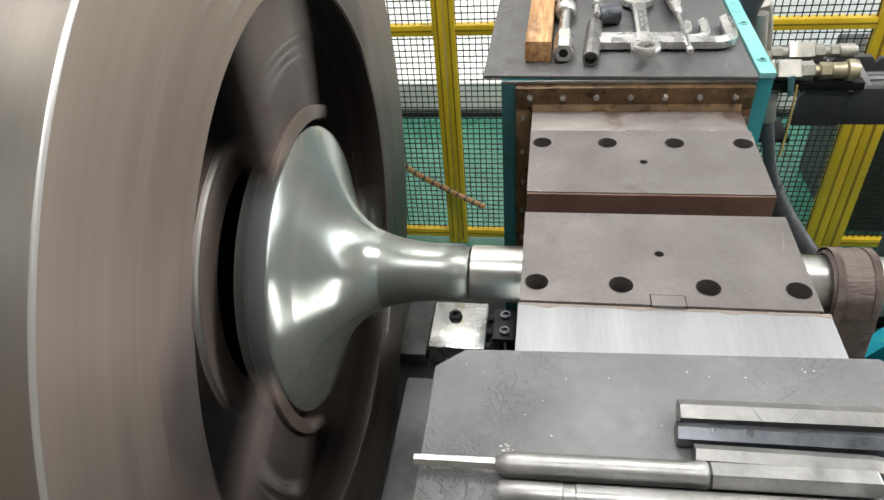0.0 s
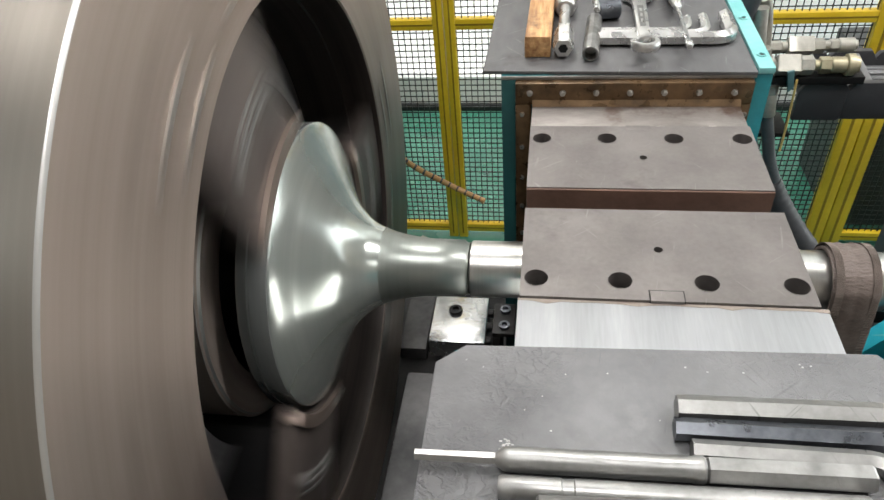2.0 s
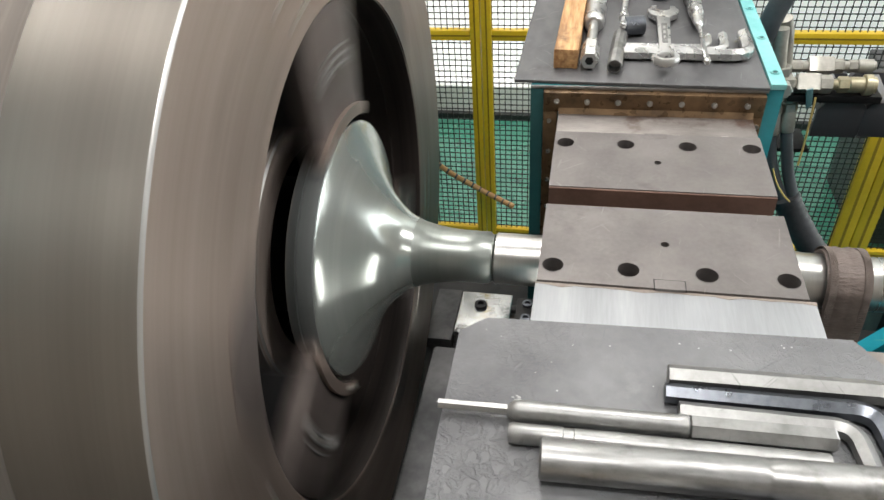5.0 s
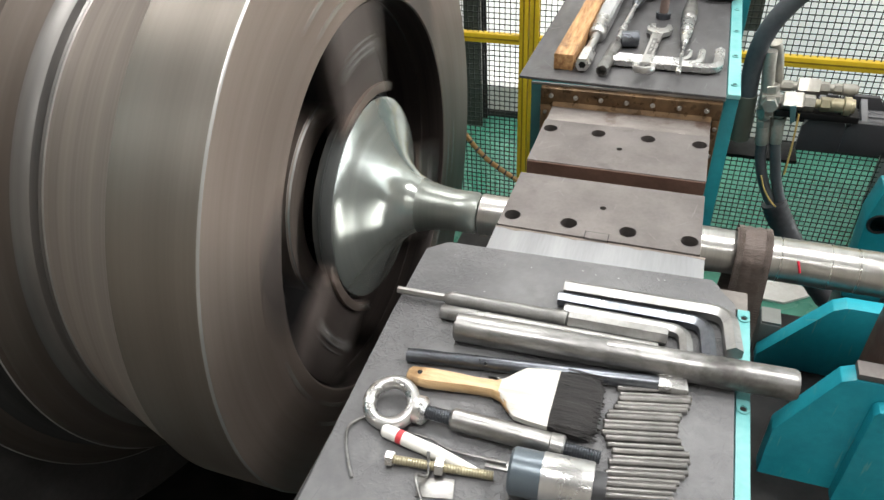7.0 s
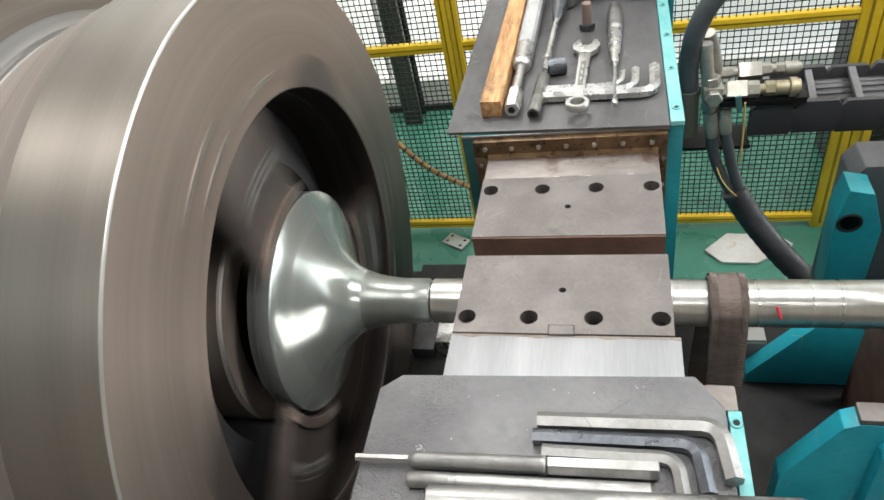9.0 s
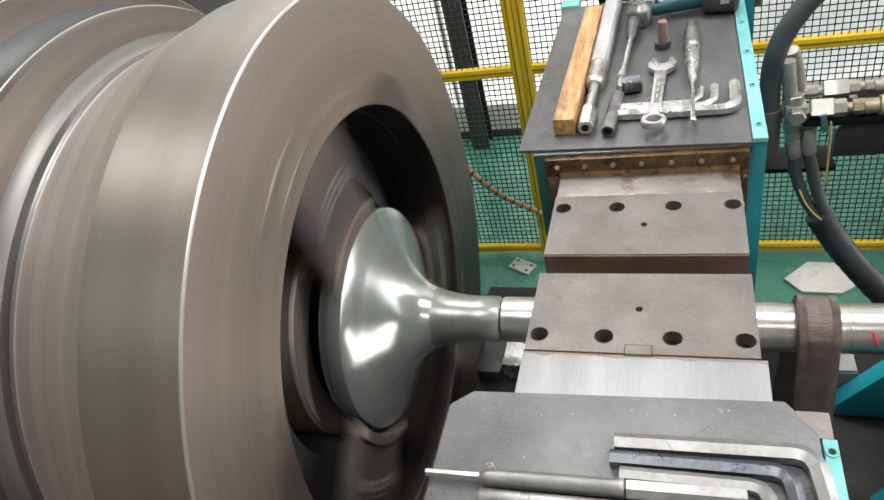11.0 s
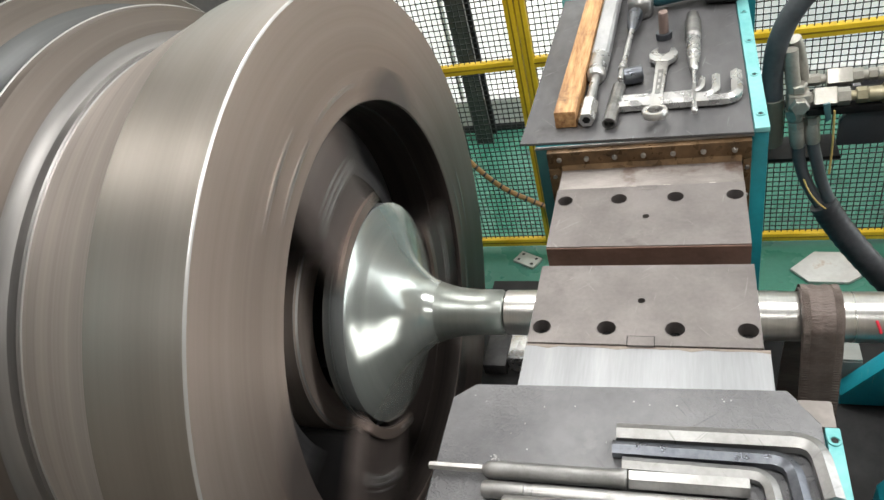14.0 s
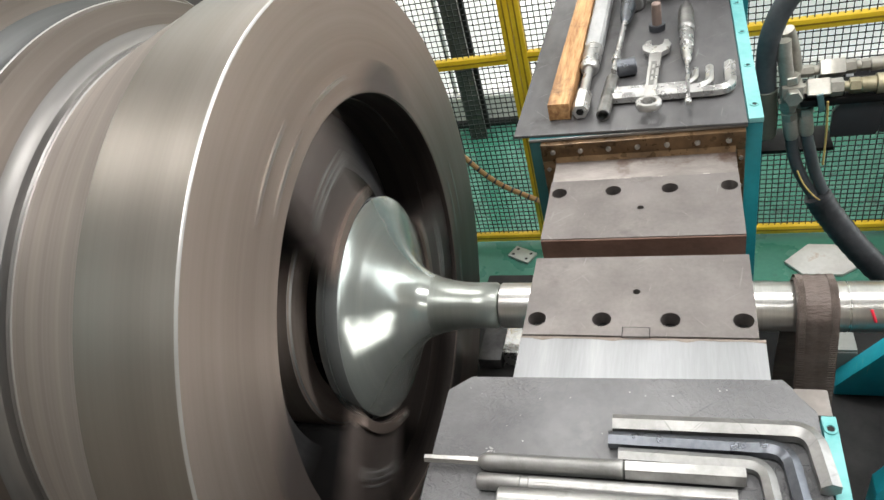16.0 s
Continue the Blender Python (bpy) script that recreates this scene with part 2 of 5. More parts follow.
def part(name, bm, material, parent=None, label="", sharp=32, kind=""):
    ob = new(name, mesh_from(name, bm, material, sharp))
    ob.parent = parent
    return tagged(ob, label, kind=kind)


def thing(name, label, category, group="", at=None, kind=""):
    ob = new(name)
    ob.empty_display_size = 0.05
    if at is not None:
        ob.matrix_world = at
    return tagged(ob, label, category, group, kind)


def solid(name, bm, material, label, category="", group="", kind="", sharp=32):
    return tagged(part(name, bm, material, None, "", sharp), label, category, group, kind)


# ---- the hall ----
def glow(name, colour, strength):
    m = bpy.data.materials.new(name)
    t, b = nodes_of(m)
    b.inputs["Base Color"].default_value = (*colour, 1)
    b.inputs["Emission Color"].default_value = (*colour, 1)
    b.inputs["Emission Strength"].default_value = strength
    return m


def concrete():
    return surface("grey_brown_concrete", (0.055, 0.05, 0.045), (0.10, 0.09, 0.08), 3, (0.5, 0.75), 0.0, 0.1, 60)


def beige_wall():
    return surface("warm_beige_wall", (0.40, 0.36, 0.31), (0.50, 0.455, 0.40), 1.5, (0.6, 0.8), 0.0, 0.05, 30)


def column_paint():
    return surface("dark_grey_green_paint", (0.028, 0.032, 0.028), (0.06, 0.064, 0.056), 5, (0.4, 0.6), 0.0, 0.08, 60, stain=(0.085, 0.05, 0.028), stain_at=0.6)


NORTH = 2.68
solid("floor", box(-7, 8, -6, 0.9, FLOOR - 0.2, FLOOR), concrete(), "grey-brown concrete workshop floor", kind="structure")
solid("floor", box(-7, 8, 0.9, NORTH, FLOOR - 0.2, FLOOR), floor_paint(), "green painted workshop floor behind the machine", kind="structure")
solid("ceiling", box(-7, 8, -6, NORTH + 0.2, 6.0, 6.2), surface("grey_roof_sheet", (0.16, 0.155, 0.15), (0.22, 0.215, 0.21), 2, (0.5, 0.7), 0.0, 0.05, 30), "grey sheet-metal hall roof", kind="structure")
solid("wall_west", box(-7.2, -7, -6, NORTH + 0.2, FLOOR, 6), beige_wall(), "beige painted hall wall", kind="structure")
bm = bmesh.new()
add_box(bm, 8, 8.2, -6, NORTH + 0.2, FLOOR, 0.1)
add_box(bm, 8, 8.2, -6, NORTH + 0.2, 2.8, 6.0)
add_box(bm, 8, 8.2, -6, -1.4, 0.1, 2.8)
add_box(bm, 8, 8.2, 2.6, NORTH + 0.2, 0.1, 2.8)
solid("wall_east", bm, beige_wall(), "beige painted hall wall with a window", kind="structure")
daylight = glow("bright_daylight_glass", (0.93, 0.97, 1.0), 2.0)
win = tagged(new("window_2"), "bright window at the end of the hall", kind="structure")
for i in range(4):
    y = -1.4 + 1.0 * i
    part("pane", box(8.06, 8.07, y + 0.02, y + 0.98, 0.1, 2.8), daylight, win, "bright pane")
    part("window_frame", box(8.04, 8.09, y - 0.02, y + 0.02, 0.1, 2.8), wall_paint(), win)
solid("wall_south", box(-7, 8, -6.2, -6, FLOOR, 6), beige_wall(), "beige painted hall wall", kind="structure")
bm = bmesh.new()
add_box(bm, -7, 8, NORTH, NORTH + 0.2, FLOOR, 0.02)
add_box(bm, -7, 8, NORTH, NORTH + 0.2, 4.2, 6.0)
solid("wall_north", bm, wall_paint(), "pale wall with a long frosted window band", kind="structure")
win = tagged(new("window_1"), "long frosted window band behind the fence", kind="structure")
frosted = glow("frosted_daylight_glass", (0.97, 0.97, 0.94), 0.85)
dim = glow("dim_frosted_glass", (0.80, 0.85, 0.84), 0.36)
clear = glow("clear_daylight_glass", (0.95, 0.98, 1.0), 4.6)
for i in range(10):
    x = -7 + 1.5 * i
    glass, what = (clear, "bright clear pane") if i > 6 else (dim, "dull frosted pane") if i > 4 else (frosted, "bright frosted pane")
    part("pane", box(x + 0.012, x + 1.488, NORTH + 0.06, NORTH + 0.07, 0.02, 4.2), glass, win, what)
    part("window_frame", box(x - 0.012, x + 0.012, NORTH + 0.04, NORTH + 0.09, 0.02, 4.2), wall_paint(), win)
solid("baseboard", box(-7, 8, NORTH - 0.03, NORTH - 0.002, FLOOR, FLOOR + 0.035, 0.004), wire_black(), "dark pipe along the foot of the wall", kind="structure")
for x, z0, w in ((-0.905, FLOOR, 0.095), (0.455, 0.50, 0.085)):
    pl = thing("steel_column", "dark steel column in front of the bright wall", "column", "steel columns")
    d = NORTH - 0.16
    part("flange", box(x, x + w, d, d + 0.02, z0, 4.4, 0.002), column_paint(), pl)
    part("web", box(x + w * 0.45, x + w * 0.55, d + 0.021, d + 0.10, z0, 4.4), black_steel(), pl)
    part("flange", box(x, x + w, d + 0.101, d + 0.12, z0, 4.4, 0.002), black_steel(), pl)
for lx, ly, watts in LAMPS:
    lp = thing("hall_lamp", "white hall lamp hanging under the ceiling", "lamp", "hall lamps")
    part("tray", box(lx - 0.7, lx + 0.7, ly - 0.4, ly + 0.4, 5.03, 5.12, 0.01), wall_paint(), lp)
    part("hanger", rod((lx, ly, 5.12), (lx, ly, 6.0), 0.012, 8), black_steel(), lp)

# ---- the spindle chuck ----
def edge_steel():
    return surface("polished_edge_steel", (0.38, 0.37, 0.355), (0.47, 0.46, 0.445), 20, (0.36, 0.42), 0.8, 0.0, 100, around=True)


# Browned steel, darkened further for the dark teal it reflects.
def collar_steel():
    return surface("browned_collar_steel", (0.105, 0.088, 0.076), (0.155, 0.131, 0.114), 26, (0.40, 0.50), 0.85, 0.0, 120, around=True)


def flange_steel():
    return surface("brown_flange_steel", (0.26, 0.21, 0.182), (0.37, 0.31, 0.272), 40, (0.35, 0.48), 0.45, 0.0, 120, around=True)


def tool_grey():
    return surface("worn_grey_steel", (0.24, 0.235, 0.225), (0.34, 0.33, 0.32), 30, (0.3, 0.45), 0.7, 0.0, 120)


# The groove's dark teal reflection is put into this base colour.
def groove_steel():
    return surface("reflection_dark_groove_steel", (0.038, 0.040, 0.040), (0.066, 0.068, 0.067), 26, (0.38, 0.48), 0.7, 0.0, 120, around=True)


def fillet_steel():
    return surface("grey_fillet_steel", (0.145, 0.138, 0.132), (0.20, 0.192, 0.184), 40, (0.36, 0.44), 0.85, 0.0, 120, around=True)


def shoulder_steel():
    return surface("brown_grey_shoulder_steel", (0.30, 0.265, 0.235), (0.39, 0.345, 0.305), 30, (0.42, 0.52), 0.62, 0.0, 120, around=True)


# Brown steel with the pocket's shade put into the colour.
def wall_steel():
    return surface("shaded_brown_pocket_steel", (0.016, 0.0125, 0.011), (0.042, 0.032, 0.028), 30, (0.38, 0.55), 0.4, 0.0, 120, around=True)


def floor_steel():
    return surface("dull_pocket_floor_steel", (0.065, 0.063, 0.065), (0.115, 0.112, 0.114), 22, (0.36, 0.52), 0.5, 0.0, 120, around=True)


RIDGES = (0.296, 0.308, 0.320)


def build_chuck():
    c = thing("chuck", "large turned steel spindle chuck with a deep round pocket", "chuck", at=pose(0, AY, AZ))
    outer = [(-0.815, 0.30), (-0.815, 0.646), (-0.79, 0.650), (-0.784, 0.647), (-0.780, 0.636), (-0.768, 0.606), (-0.750, 0.585), (-0.73, 0.576),
             (-0.712, 0.574), (-0.704, 0.577), (-0.696, 0.584), (-0.690, 0.594), (-0.676, 0.590), (-0.670, 0.578), (-0.652, 0.545), (-0.646, 0.532), (-0.638, 0.525), (-0.628, 0.524), (-0.620, 0.526),
             (-0.616, 0.521), (-0.60, 0.528), (-0.52, 0.557), (-0.452, 0.579), (-0.446, 0.583), (-0.3055, 0.583)]
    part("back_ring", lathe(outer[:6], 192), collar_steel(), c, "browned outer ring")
    part("groove", lathe(outer[5:11], 192), groove_steel(), c, "blue-grey groove, darkened for its dark reflection")
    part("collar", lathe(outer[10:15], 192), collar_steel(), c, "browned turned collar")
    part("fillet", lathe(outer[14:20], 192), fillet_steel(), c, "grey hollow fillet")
    for x, r in ((-0.787, 0.6492), (-0.6895, 0.5942), (-0.616, 0.5225)):
        part("ring_edge", lathe([(x - 0.0016, r - 0.0006), (x - 0.0006, r + 0.0009), (x + 0.0008, r + 0.0009), (x + 0.0018, r - 0.0008)], 192), edge_steel(), c, "bright worn edge")
    part("shoulder", lathe(outer[19:24], 192), shoulder_steel(), c, "brown-grey sloping shoulder")
    part("barrel", lathe(outer[23:], 192), chuck_steel(), c, "turned grey steel barrel")
    part("rim_chamfer", lathe([(-0.3055, 0.583), (-0.3045, 0.5828), (-0.3028, 0.5816), (-0.302, 0.5802)], 192), edge_steel(), c, "bright worn chamfer")
    part("face_ring", lathe([(-0.302, 0.5802), (-0.302, 0.390), (-0.304, 0.387)], 192), chuck_face_steel(), c, "dull brown-grey front face")
    # Pocket wall, groove and bore carry the recess shade in their colours.
    part("pocket_wall", lathe([(-0.304, 0.387), (-0.31, 0.386), (-0.36, 0.386), (-0.362, 0.383), (-0.445, 0.380)], 128), wall_steel(), c, "brown oily pocket wall, darkened as shade")
    part("pocket_floor", lathe([(-0.445, 0.380), (-0.40, 0.263)], 128), floor_steel(), c, "dull grey sloping pocket floor")
    part("pocket_groove", lathe([(-0.40, 0.263), (-0.402, 0.261), (-0.465, 0.261), (-0.465, 0.0)], 128), black_steel(), c, "groove round the flange, blackened as shade")
    part("flange", lathe([(-0.464, 0.222), (-0.392, 0.222), (-0.3875, 0.217), (-0.3875, 0.168), (-0.389, 0.165)], 128), flange_steel(), c, "brown-grey backing flange")
    part("flange_bore", lathe([(-0.389, 0.165), (-0.46, 0.163), (-0.46, 0.11), (-0.373, 0.11), (-0.373, 0.0)], 96), black_steel(), c, "bore behind the valve, blackened as shade")
    part("flange_edge", lathe([(-0.3925, 0.2225), (-0.3870, 0.2165)], 128), edge_steel(), c, "bright flange edge")
    ring = []
    for k in range(3):
        a = 90 + 120 * k
        m = pose(0, 0, 0, a - 90, 0, 0)
        w = 0.090
        inner = [(-w, math.sqrt(0.212 ** 2 - w ** 2))] + [(0.212 * math.sin(q), 0.212 * math.cos(q)) for q in np.linspace(-math.asin(w / 0.212), math.asin(w / 0.212), 13)[1:-1]] + [(w, math.sqrt(0.212 ** 2 - w ** 2))]
        out = [(w, 0.37), (w * 0.5, 0.381), (-w * 0.5, 0.381), (-w, 0.37)]
        bm = prism(inner + out, 0, -0.338, -0.311, 0.003)
        bm.transform(m)
        jaw = part("jaw", bm, jaw_steel(), c, "dark oily clamping jaw")
        v = w * 0.84
        bm = prism([(-v, 0.224), (v, 0.224), (v, 0.366), (-v, 0.366)], 0, -0.465, -0.3385, 0.002)
        bm.transform(m)
        # Black here paints the shade below the overhanging jaw.
        part("jaw_foot", bm, black_steel(), jaw, "jaw foot, blackened as shade under the jaw")
        lip = [(0.214 * math.sin(q), 0.214 * math.cos(q)) for q in np.linspace(-0.42, 0.42, 13)]
        lip += [(0.232 * math.sin(q), 0.232 * math.cos(q)) for q in np.linspace(0.42, -0.42, 13)]
        bm = prism(lip, 0, -0.33, -0.304, 0.002)
        bm.transform(m)
        part("gripping_lip", bm, chuck_face_steel(), jaw, "worn gripping lip")
        for s in (-1, 1):
            bm = lathe([(-0.308, 0), (-0.308, 0.006), (-0.3115, 0.012), (-0.3065, 0.012), (-0.3065, 0.007), (-0.310, 0.006), (-0.310, 0)], 20, Matrix.Translation((0, s * 0.045, 0.30)))
            bm.transform(m)
            part("jaw_screw", bm, tool_grey(), jaw, "grey socket screw")
        for r, turn in ((0.418, 11), (0.455, 14), (0.422, -14)):
            mark = [((r + 0.0034) * math.sin(q), (r + 0.0034) * math.cos(q)) for q in np.linspace(-0.075, 0.075, 9)] + [((r - 0.0034) * math.sin(q), (r - 0.0034) * math.cos(q)) for q in np.linspace(0.075, -0.075, 9)]
            bm = prism(mark, 0, -0.3025, -0.2992, 0.0008)
            bm.transform(m @ pose(0, 0, 0, turn, 0, 0))
            part("scored_mark", bm, bright_steel(), c, "bright scored mark in the face")
        bm = lathe([(-0.306, 0), (-0.306, 0.005), (-0.2995, 0.005), (-0.2985, 0.004), (-0.2985, 0)], 12, Matrix.Translation((0, -0.222 * math.sin(radians(20)), 0.222 * math.cos(radians(20)))))
        bm.transform(m)
        part("lip_pin", bm, bright_steel(), jaw, "bright pin in the gripping lip")
        for r in RIDGES:
            rib = [(r * math.sin(q), r * math.cos(q)) for q in np.linspace(-0.10, 0.13, 9)] + [((r + 0.0035) * math.sin(q), (r + 0.0035) * math.cos(q)) for q in np.linspace(0.13, -0.10, 9)]
            bm = prism(rib, 0, -0.312, -0.3085, 0.0006)
            bm.transform(m)
            part("jaw_ridge", bm, tool_grey(), jaw, "worn grey ridge")
        # Recess in the face, imitated by a slightly raised patch coloured dark as shade.
        arc = [((0.389 + 0.057 * max(math.cos(q / 0.27 * math.pi / 2), 0) ** 0.6) * math.sin(q), (0.389 + 0.057 * max(math.cos(q / 0.27 * math.pi / 2), 0) ** 0.6) * math.cos(q)) for q in np.linspace(-0.268, 0.268, 21)]
        arc += [(0.388 * math.sin(q), 0.388 * math.cos(q)) for q in np.linspace(0.262, -0.262, 15)]
        bm = prism(arc, 0, -0.303, -0.3006, 0.0)
        bm.transform(pose(0, 0, 0, a - 90 + 74, 0, 0))
        part("recess_patch", bm, jaw_steel(), c, "thin dark patch standing in for a shaded recess in the face")
    return c


def blue_rim():
    return surface("dark_turned_rim", (0.27, 0.285, 0.28), (0.38, 0.395, 0.388), 60, (0.20, 0.30), 0.6, 0.02, 160, around=True)


def stem_steel():
    return surface("darker_stem_steel", (0.17, 0.182, 0.167), (0.235, 0.247, 0.228), 14, (0.32, 0.38), 0.75, 0.0, 120, around=True)


def forged_lathe(profile, n, amount, x0, x1):
    """A turned profile whose middle is slightly out of round, as forged."""
    bm = bmesh.new()
    rings = []
    for x, r in profile:
        u = min(max((x - x0) / (x1 - x0), 0), 1)
        k = amount * (4 * u * (1 - u)) ** 1.2
        ring = []
        for i in range(n):
            a = 2 * math.pi * i / n
            q = r * (1 + k * (math.cos(2 * a + 0.9) + 0.55 * math.cos(3 * a + 2.1) + 0.25 * math.cos(5 * a + 4.0 + 3 * u)))
            ring.append(bm.verts.new((x, q * math.cos(a), q * math.sin(a))))
        rings.append(ring)
    for p, q in zip(rings, rings[1:]):
        for i in range(n):
            bm.faces.new((p[i], p[(i + 1) % n], q[(i + 1) % n], q[i]))
    return bm


def build_valve():
    back = [(-0.372, 0), (-0.372, 0.150), (-0.357, 0.185), (-0.352, 0.199)]
    rim = [(-0.352, 0.199), (-0.348, 0.2025), (-0.3125, 0.2025), (-0.3118, 0.2008)]
    seat = [(-0.3118, 0.2008), (-0.3110, 0.2018), (-0.3090, 0.1985), (-0.302, 0.1778), (-0.2955, 0.1605)]
    curve = [(-0.2955, 0.1605), (-0.288, 0.1425), (-0.28, 0.1248), (-0.27, 0.1058), (-0.26, 0.0905), (-0.25, 0.0790), (-0.24, 0.0697), (-0.23, 0.0622), (-0.215, 0.0545)]
    head = [(p.x, p.z) for p in smooth_line([(x, 0, r) for x, r in curve], 5)]
    stem = [(-0.215, 0.0545), (-0.207, 0.0515), (-0.20, 0.0493), (-0.19, 0.0468), (-0.18, 0.0448), (-0.165, 0.0425), (-0.145, 0.0408), (-0.102, 0.0403), (-0.0985, 0.0365), (-0.0945, 0.0365), (-0.0945, 0.0)]
    v = thing("valve_blank", "grey-green turned steel valve with a flared head, held in the chuck", "valve", at=pose(0, AY, AZ))
    # The back is coloured black for the dark gap behind the head.
    part("back_face", lathe(back, 96), black_steel(), v, "back of the head, blackened as shade", 50)
    part("rim", lathe(rim, 160), blue_rim(), v, "darker grey cylindrical rim", 50)
    part("seat", lathe(seat, 160), valve_steel(), v, "pale machined seat band", 20)
    part("head", forged_lathe(head, 160, 0.026, -0.2955, -0.215), valve_steel(), v, sharp=40)
    part("stem", lathe(stem, 96), stem_steel(), v, "darker round stem", 50)
    return v


chuck = build_chuck()
valve = build_valve()

# ---- headstock ----
def build_headstock():
    h = thing("headstock", "teal machine headstock behind the chuck with a dark round front plate", "headstock")
    m = Matrix.Translation((0, AY, AZ))
    part("front_plate", lathe([(-0.98, 0.0), (-0.98, 0.80), (-0.835, 0.80), (-0.825, 0.79), (-0.825, 0.30), (-0.98, 0.30)], 128, m), surface("dark_grey_plate", (0.05, 0.047, 0.046), (0.085, 0.08, 0.078), 8, (0.4, 0.6), 0.4, 0.06, 90), h, "dark grey round plate")
    part("lifting_hole", lathe([(-0.8255, 0), (-0.8255, 0.030), (-0.82, 0.032), (-0.8225, 0.036), (-0.826, 0.036)], 24, Matrix.Translation((0, -0.052, 1.655))), black_steel(), h, "dark threaded hole")
    part("housing", box(-1.9, -0.99, AY - 0.9, 1.19, FLOOR, 1.92, 0.02), teal_paint(), h, "bright teal painted housing")
    return h


build_headstock()

# ---- the clamp: two jaws, slides and housings ----
def plate_with_holes(x0, x1, y0, y1, z0, z1, holes, n=24, slot=None):
    """A plate whose top is cut by round holes (x, y, radius, depth), with real walls and bottoms."""
    bm = bmesh.new()
    edge_loops = []
    corners = [bm.verts.new((x, y, z1)) for x, y in ((x0, y0), (x1, y0), (x1, y1), (x0, y1))]
    low = [bm.verts.new((x, y, z0)) for x, y in ((x0, y0), (x1, y0), (x1, y1), (x0, y1))]
    edges = [bm.edges.new((corners[i], corners[(i + 1) % 4])) for i in range(4)]
    for hx, hy, r, depth in holes:
        rim = [bm.verts.new((hx + r * math.cos(2 * math.pi * i / n), hy + r * math.sin(2 * math.pi * i / n), z1)) for i in range(n)]
        edges += [bm.edges.new((rim[i], rim[(i + 1) % n])) for i in range(n)]
        edge_loops.append((rim, r, hx, hy, depth))
    bmesh.ops.triangle_fill(bm, use_beauty=True, use_dissolve=False, edges=edges, normal=(0, 0, 1))
    for rim, r, hx, hy, depth in edge_loops:
        for f in [f for f in bm.faces if all(v in rim for v in f.verts)]:
            bm.faces.remove(f)
        low_rim = [bm.verts.new((v.co.x, v.co.y, z1 - depth)) for v in rim]
        for i in range(n):
            bm.faces.new((rim[i], rim[(i + 1) % n], low_rim[(i + 1) % n], low_rim[i]))
        bm.faces.new(low_rim)
    for i in range(4):
        bm.faces.new((corners[i], corners[(i + 1) % 4], low[(i + 1) % 4], low[i]))
    bm.faces.new(low)
    return bm


PITCH = 0.095


def browned_steel():
    return surface("oil_browned_steel", (0.17, 0.15, 0.138), (0.27, 0.245, 0.228), 9, (0.36, 0.55), 0.6, 0.05, 100, (1, 3, 1), stain=(0.095, 0.062, 0.047), stain_at=0.56)


def rusty_stain():
    return surface("dry_rust_stain", (0.21, 0.165, 0.135), (0.30, 0.26, 0.225), 40, (0.6, 0.8), 0.1, 0.05, 160)


def build_clamp(front):
    y0, y1 = (-0.031, 0.134) if front else (0.181, 0.343)
    row = 0.0 if front else 0.308
    small = 0.056 if front else 0.257
    c = thing("clamp_jaw", "grey steel clamp jaw with bolted cover plate over the shaft", "clamp", "clamp jaws")
    holes = [(PITCH * i, row, 0.0135, 0.03) for i in range(4)] + [(0.1425, small, 0.0054, 0.02)]
    cover = part("cover_plate", plate_with_holes(-0.018, 0.302, y0, y1, 1.052, 1.1, holes), plate_steel(), c, "grey-brown steel plate with counterbored holes", 20)
    for i in range(4):
        m = Matrix.Translation((PITCH * i, row, 1.0705)) @ pose(0, 0, 0, 0, -90, 0)
        part("hole_edge", lathe([(0.0292, 0.0133), (0.0298, 0.0136), (0.0299, 0.0142), (0.0294, 0.0144)], 28, m), plate_steel(), cover, "bright worn edge of the hole")
        part("socket_screw", lathe([(0, 0.0), (-0.004, 0.006), (0.010, 0.006), (0.010, 0.0105), (0.009, 0.0115), (-0.0, 0.0115)], 18, m), black_steel(), cover, "dark socket screw")
    if front:
        body = box(-0.014, 0.298, -0.029, 0.078, 0.86, 1.051, 0.003)
        part("grip_face", box(-0.012, 0.296, 0.078, 0.086, 0.965, 1.035, 0.002), black_steel(), c)
        part("keyway", box(0.1248, 0.1632, -0.0318, -0.0148, 1.06, 1.1004), black_steel(), c, "dark gap round the key")
        part("key", box(0.126, 0.162, -0.0328, -0.016, 1.06, 1.1012, 0.0008), plate_steel(), c, "small fitted key")
    else:
        body = box(-0.014, 0.298, 0.185, 0.34, 0.86, 1.051, 0.003)
        part("front_face", box(-0.0178, 0.3018, 0.1768, 0.1805, 0.93, 1.0990, 0.001), rusty_steel(), c, "rust-brown front face")
        part("key", box(0.124, 0.160, 0.331, 0.3442, 1.06, 1.1005, 0.0004), plate_steel(), c, "small fitted key")
    part("body", body, ground_steel(), c)
    if front:
        slide = box(-0.020, 0.310, -0.30, -0.0315, 0.9, 1.0965, 0.002)
    else:
        slide = box(-0.018, 0.302, 0.3435, 0.62, 0.9, 1.0965, 0.002)
    if front:
        rust = [(-0.020 + 0.0165 * i, -0.0345 - 0.0012 * ((i * 7) % 5) / 4 - (0.003 if i % 6 == 2 else 0)) for i in range(21)]
        part("rust_line", prism(rust + [(0.310, -0.0316), (-0.020, -0.0316)], 2, 1.0962, 1.0969), rusty_stain(), c, "rust-brown stain along the plate")
    part("slide", slide, ground_steel() if front else browned_steel(), c, "ground steel slide with oil stains")
    return c


build_clamp(True)
build_clamp(False)

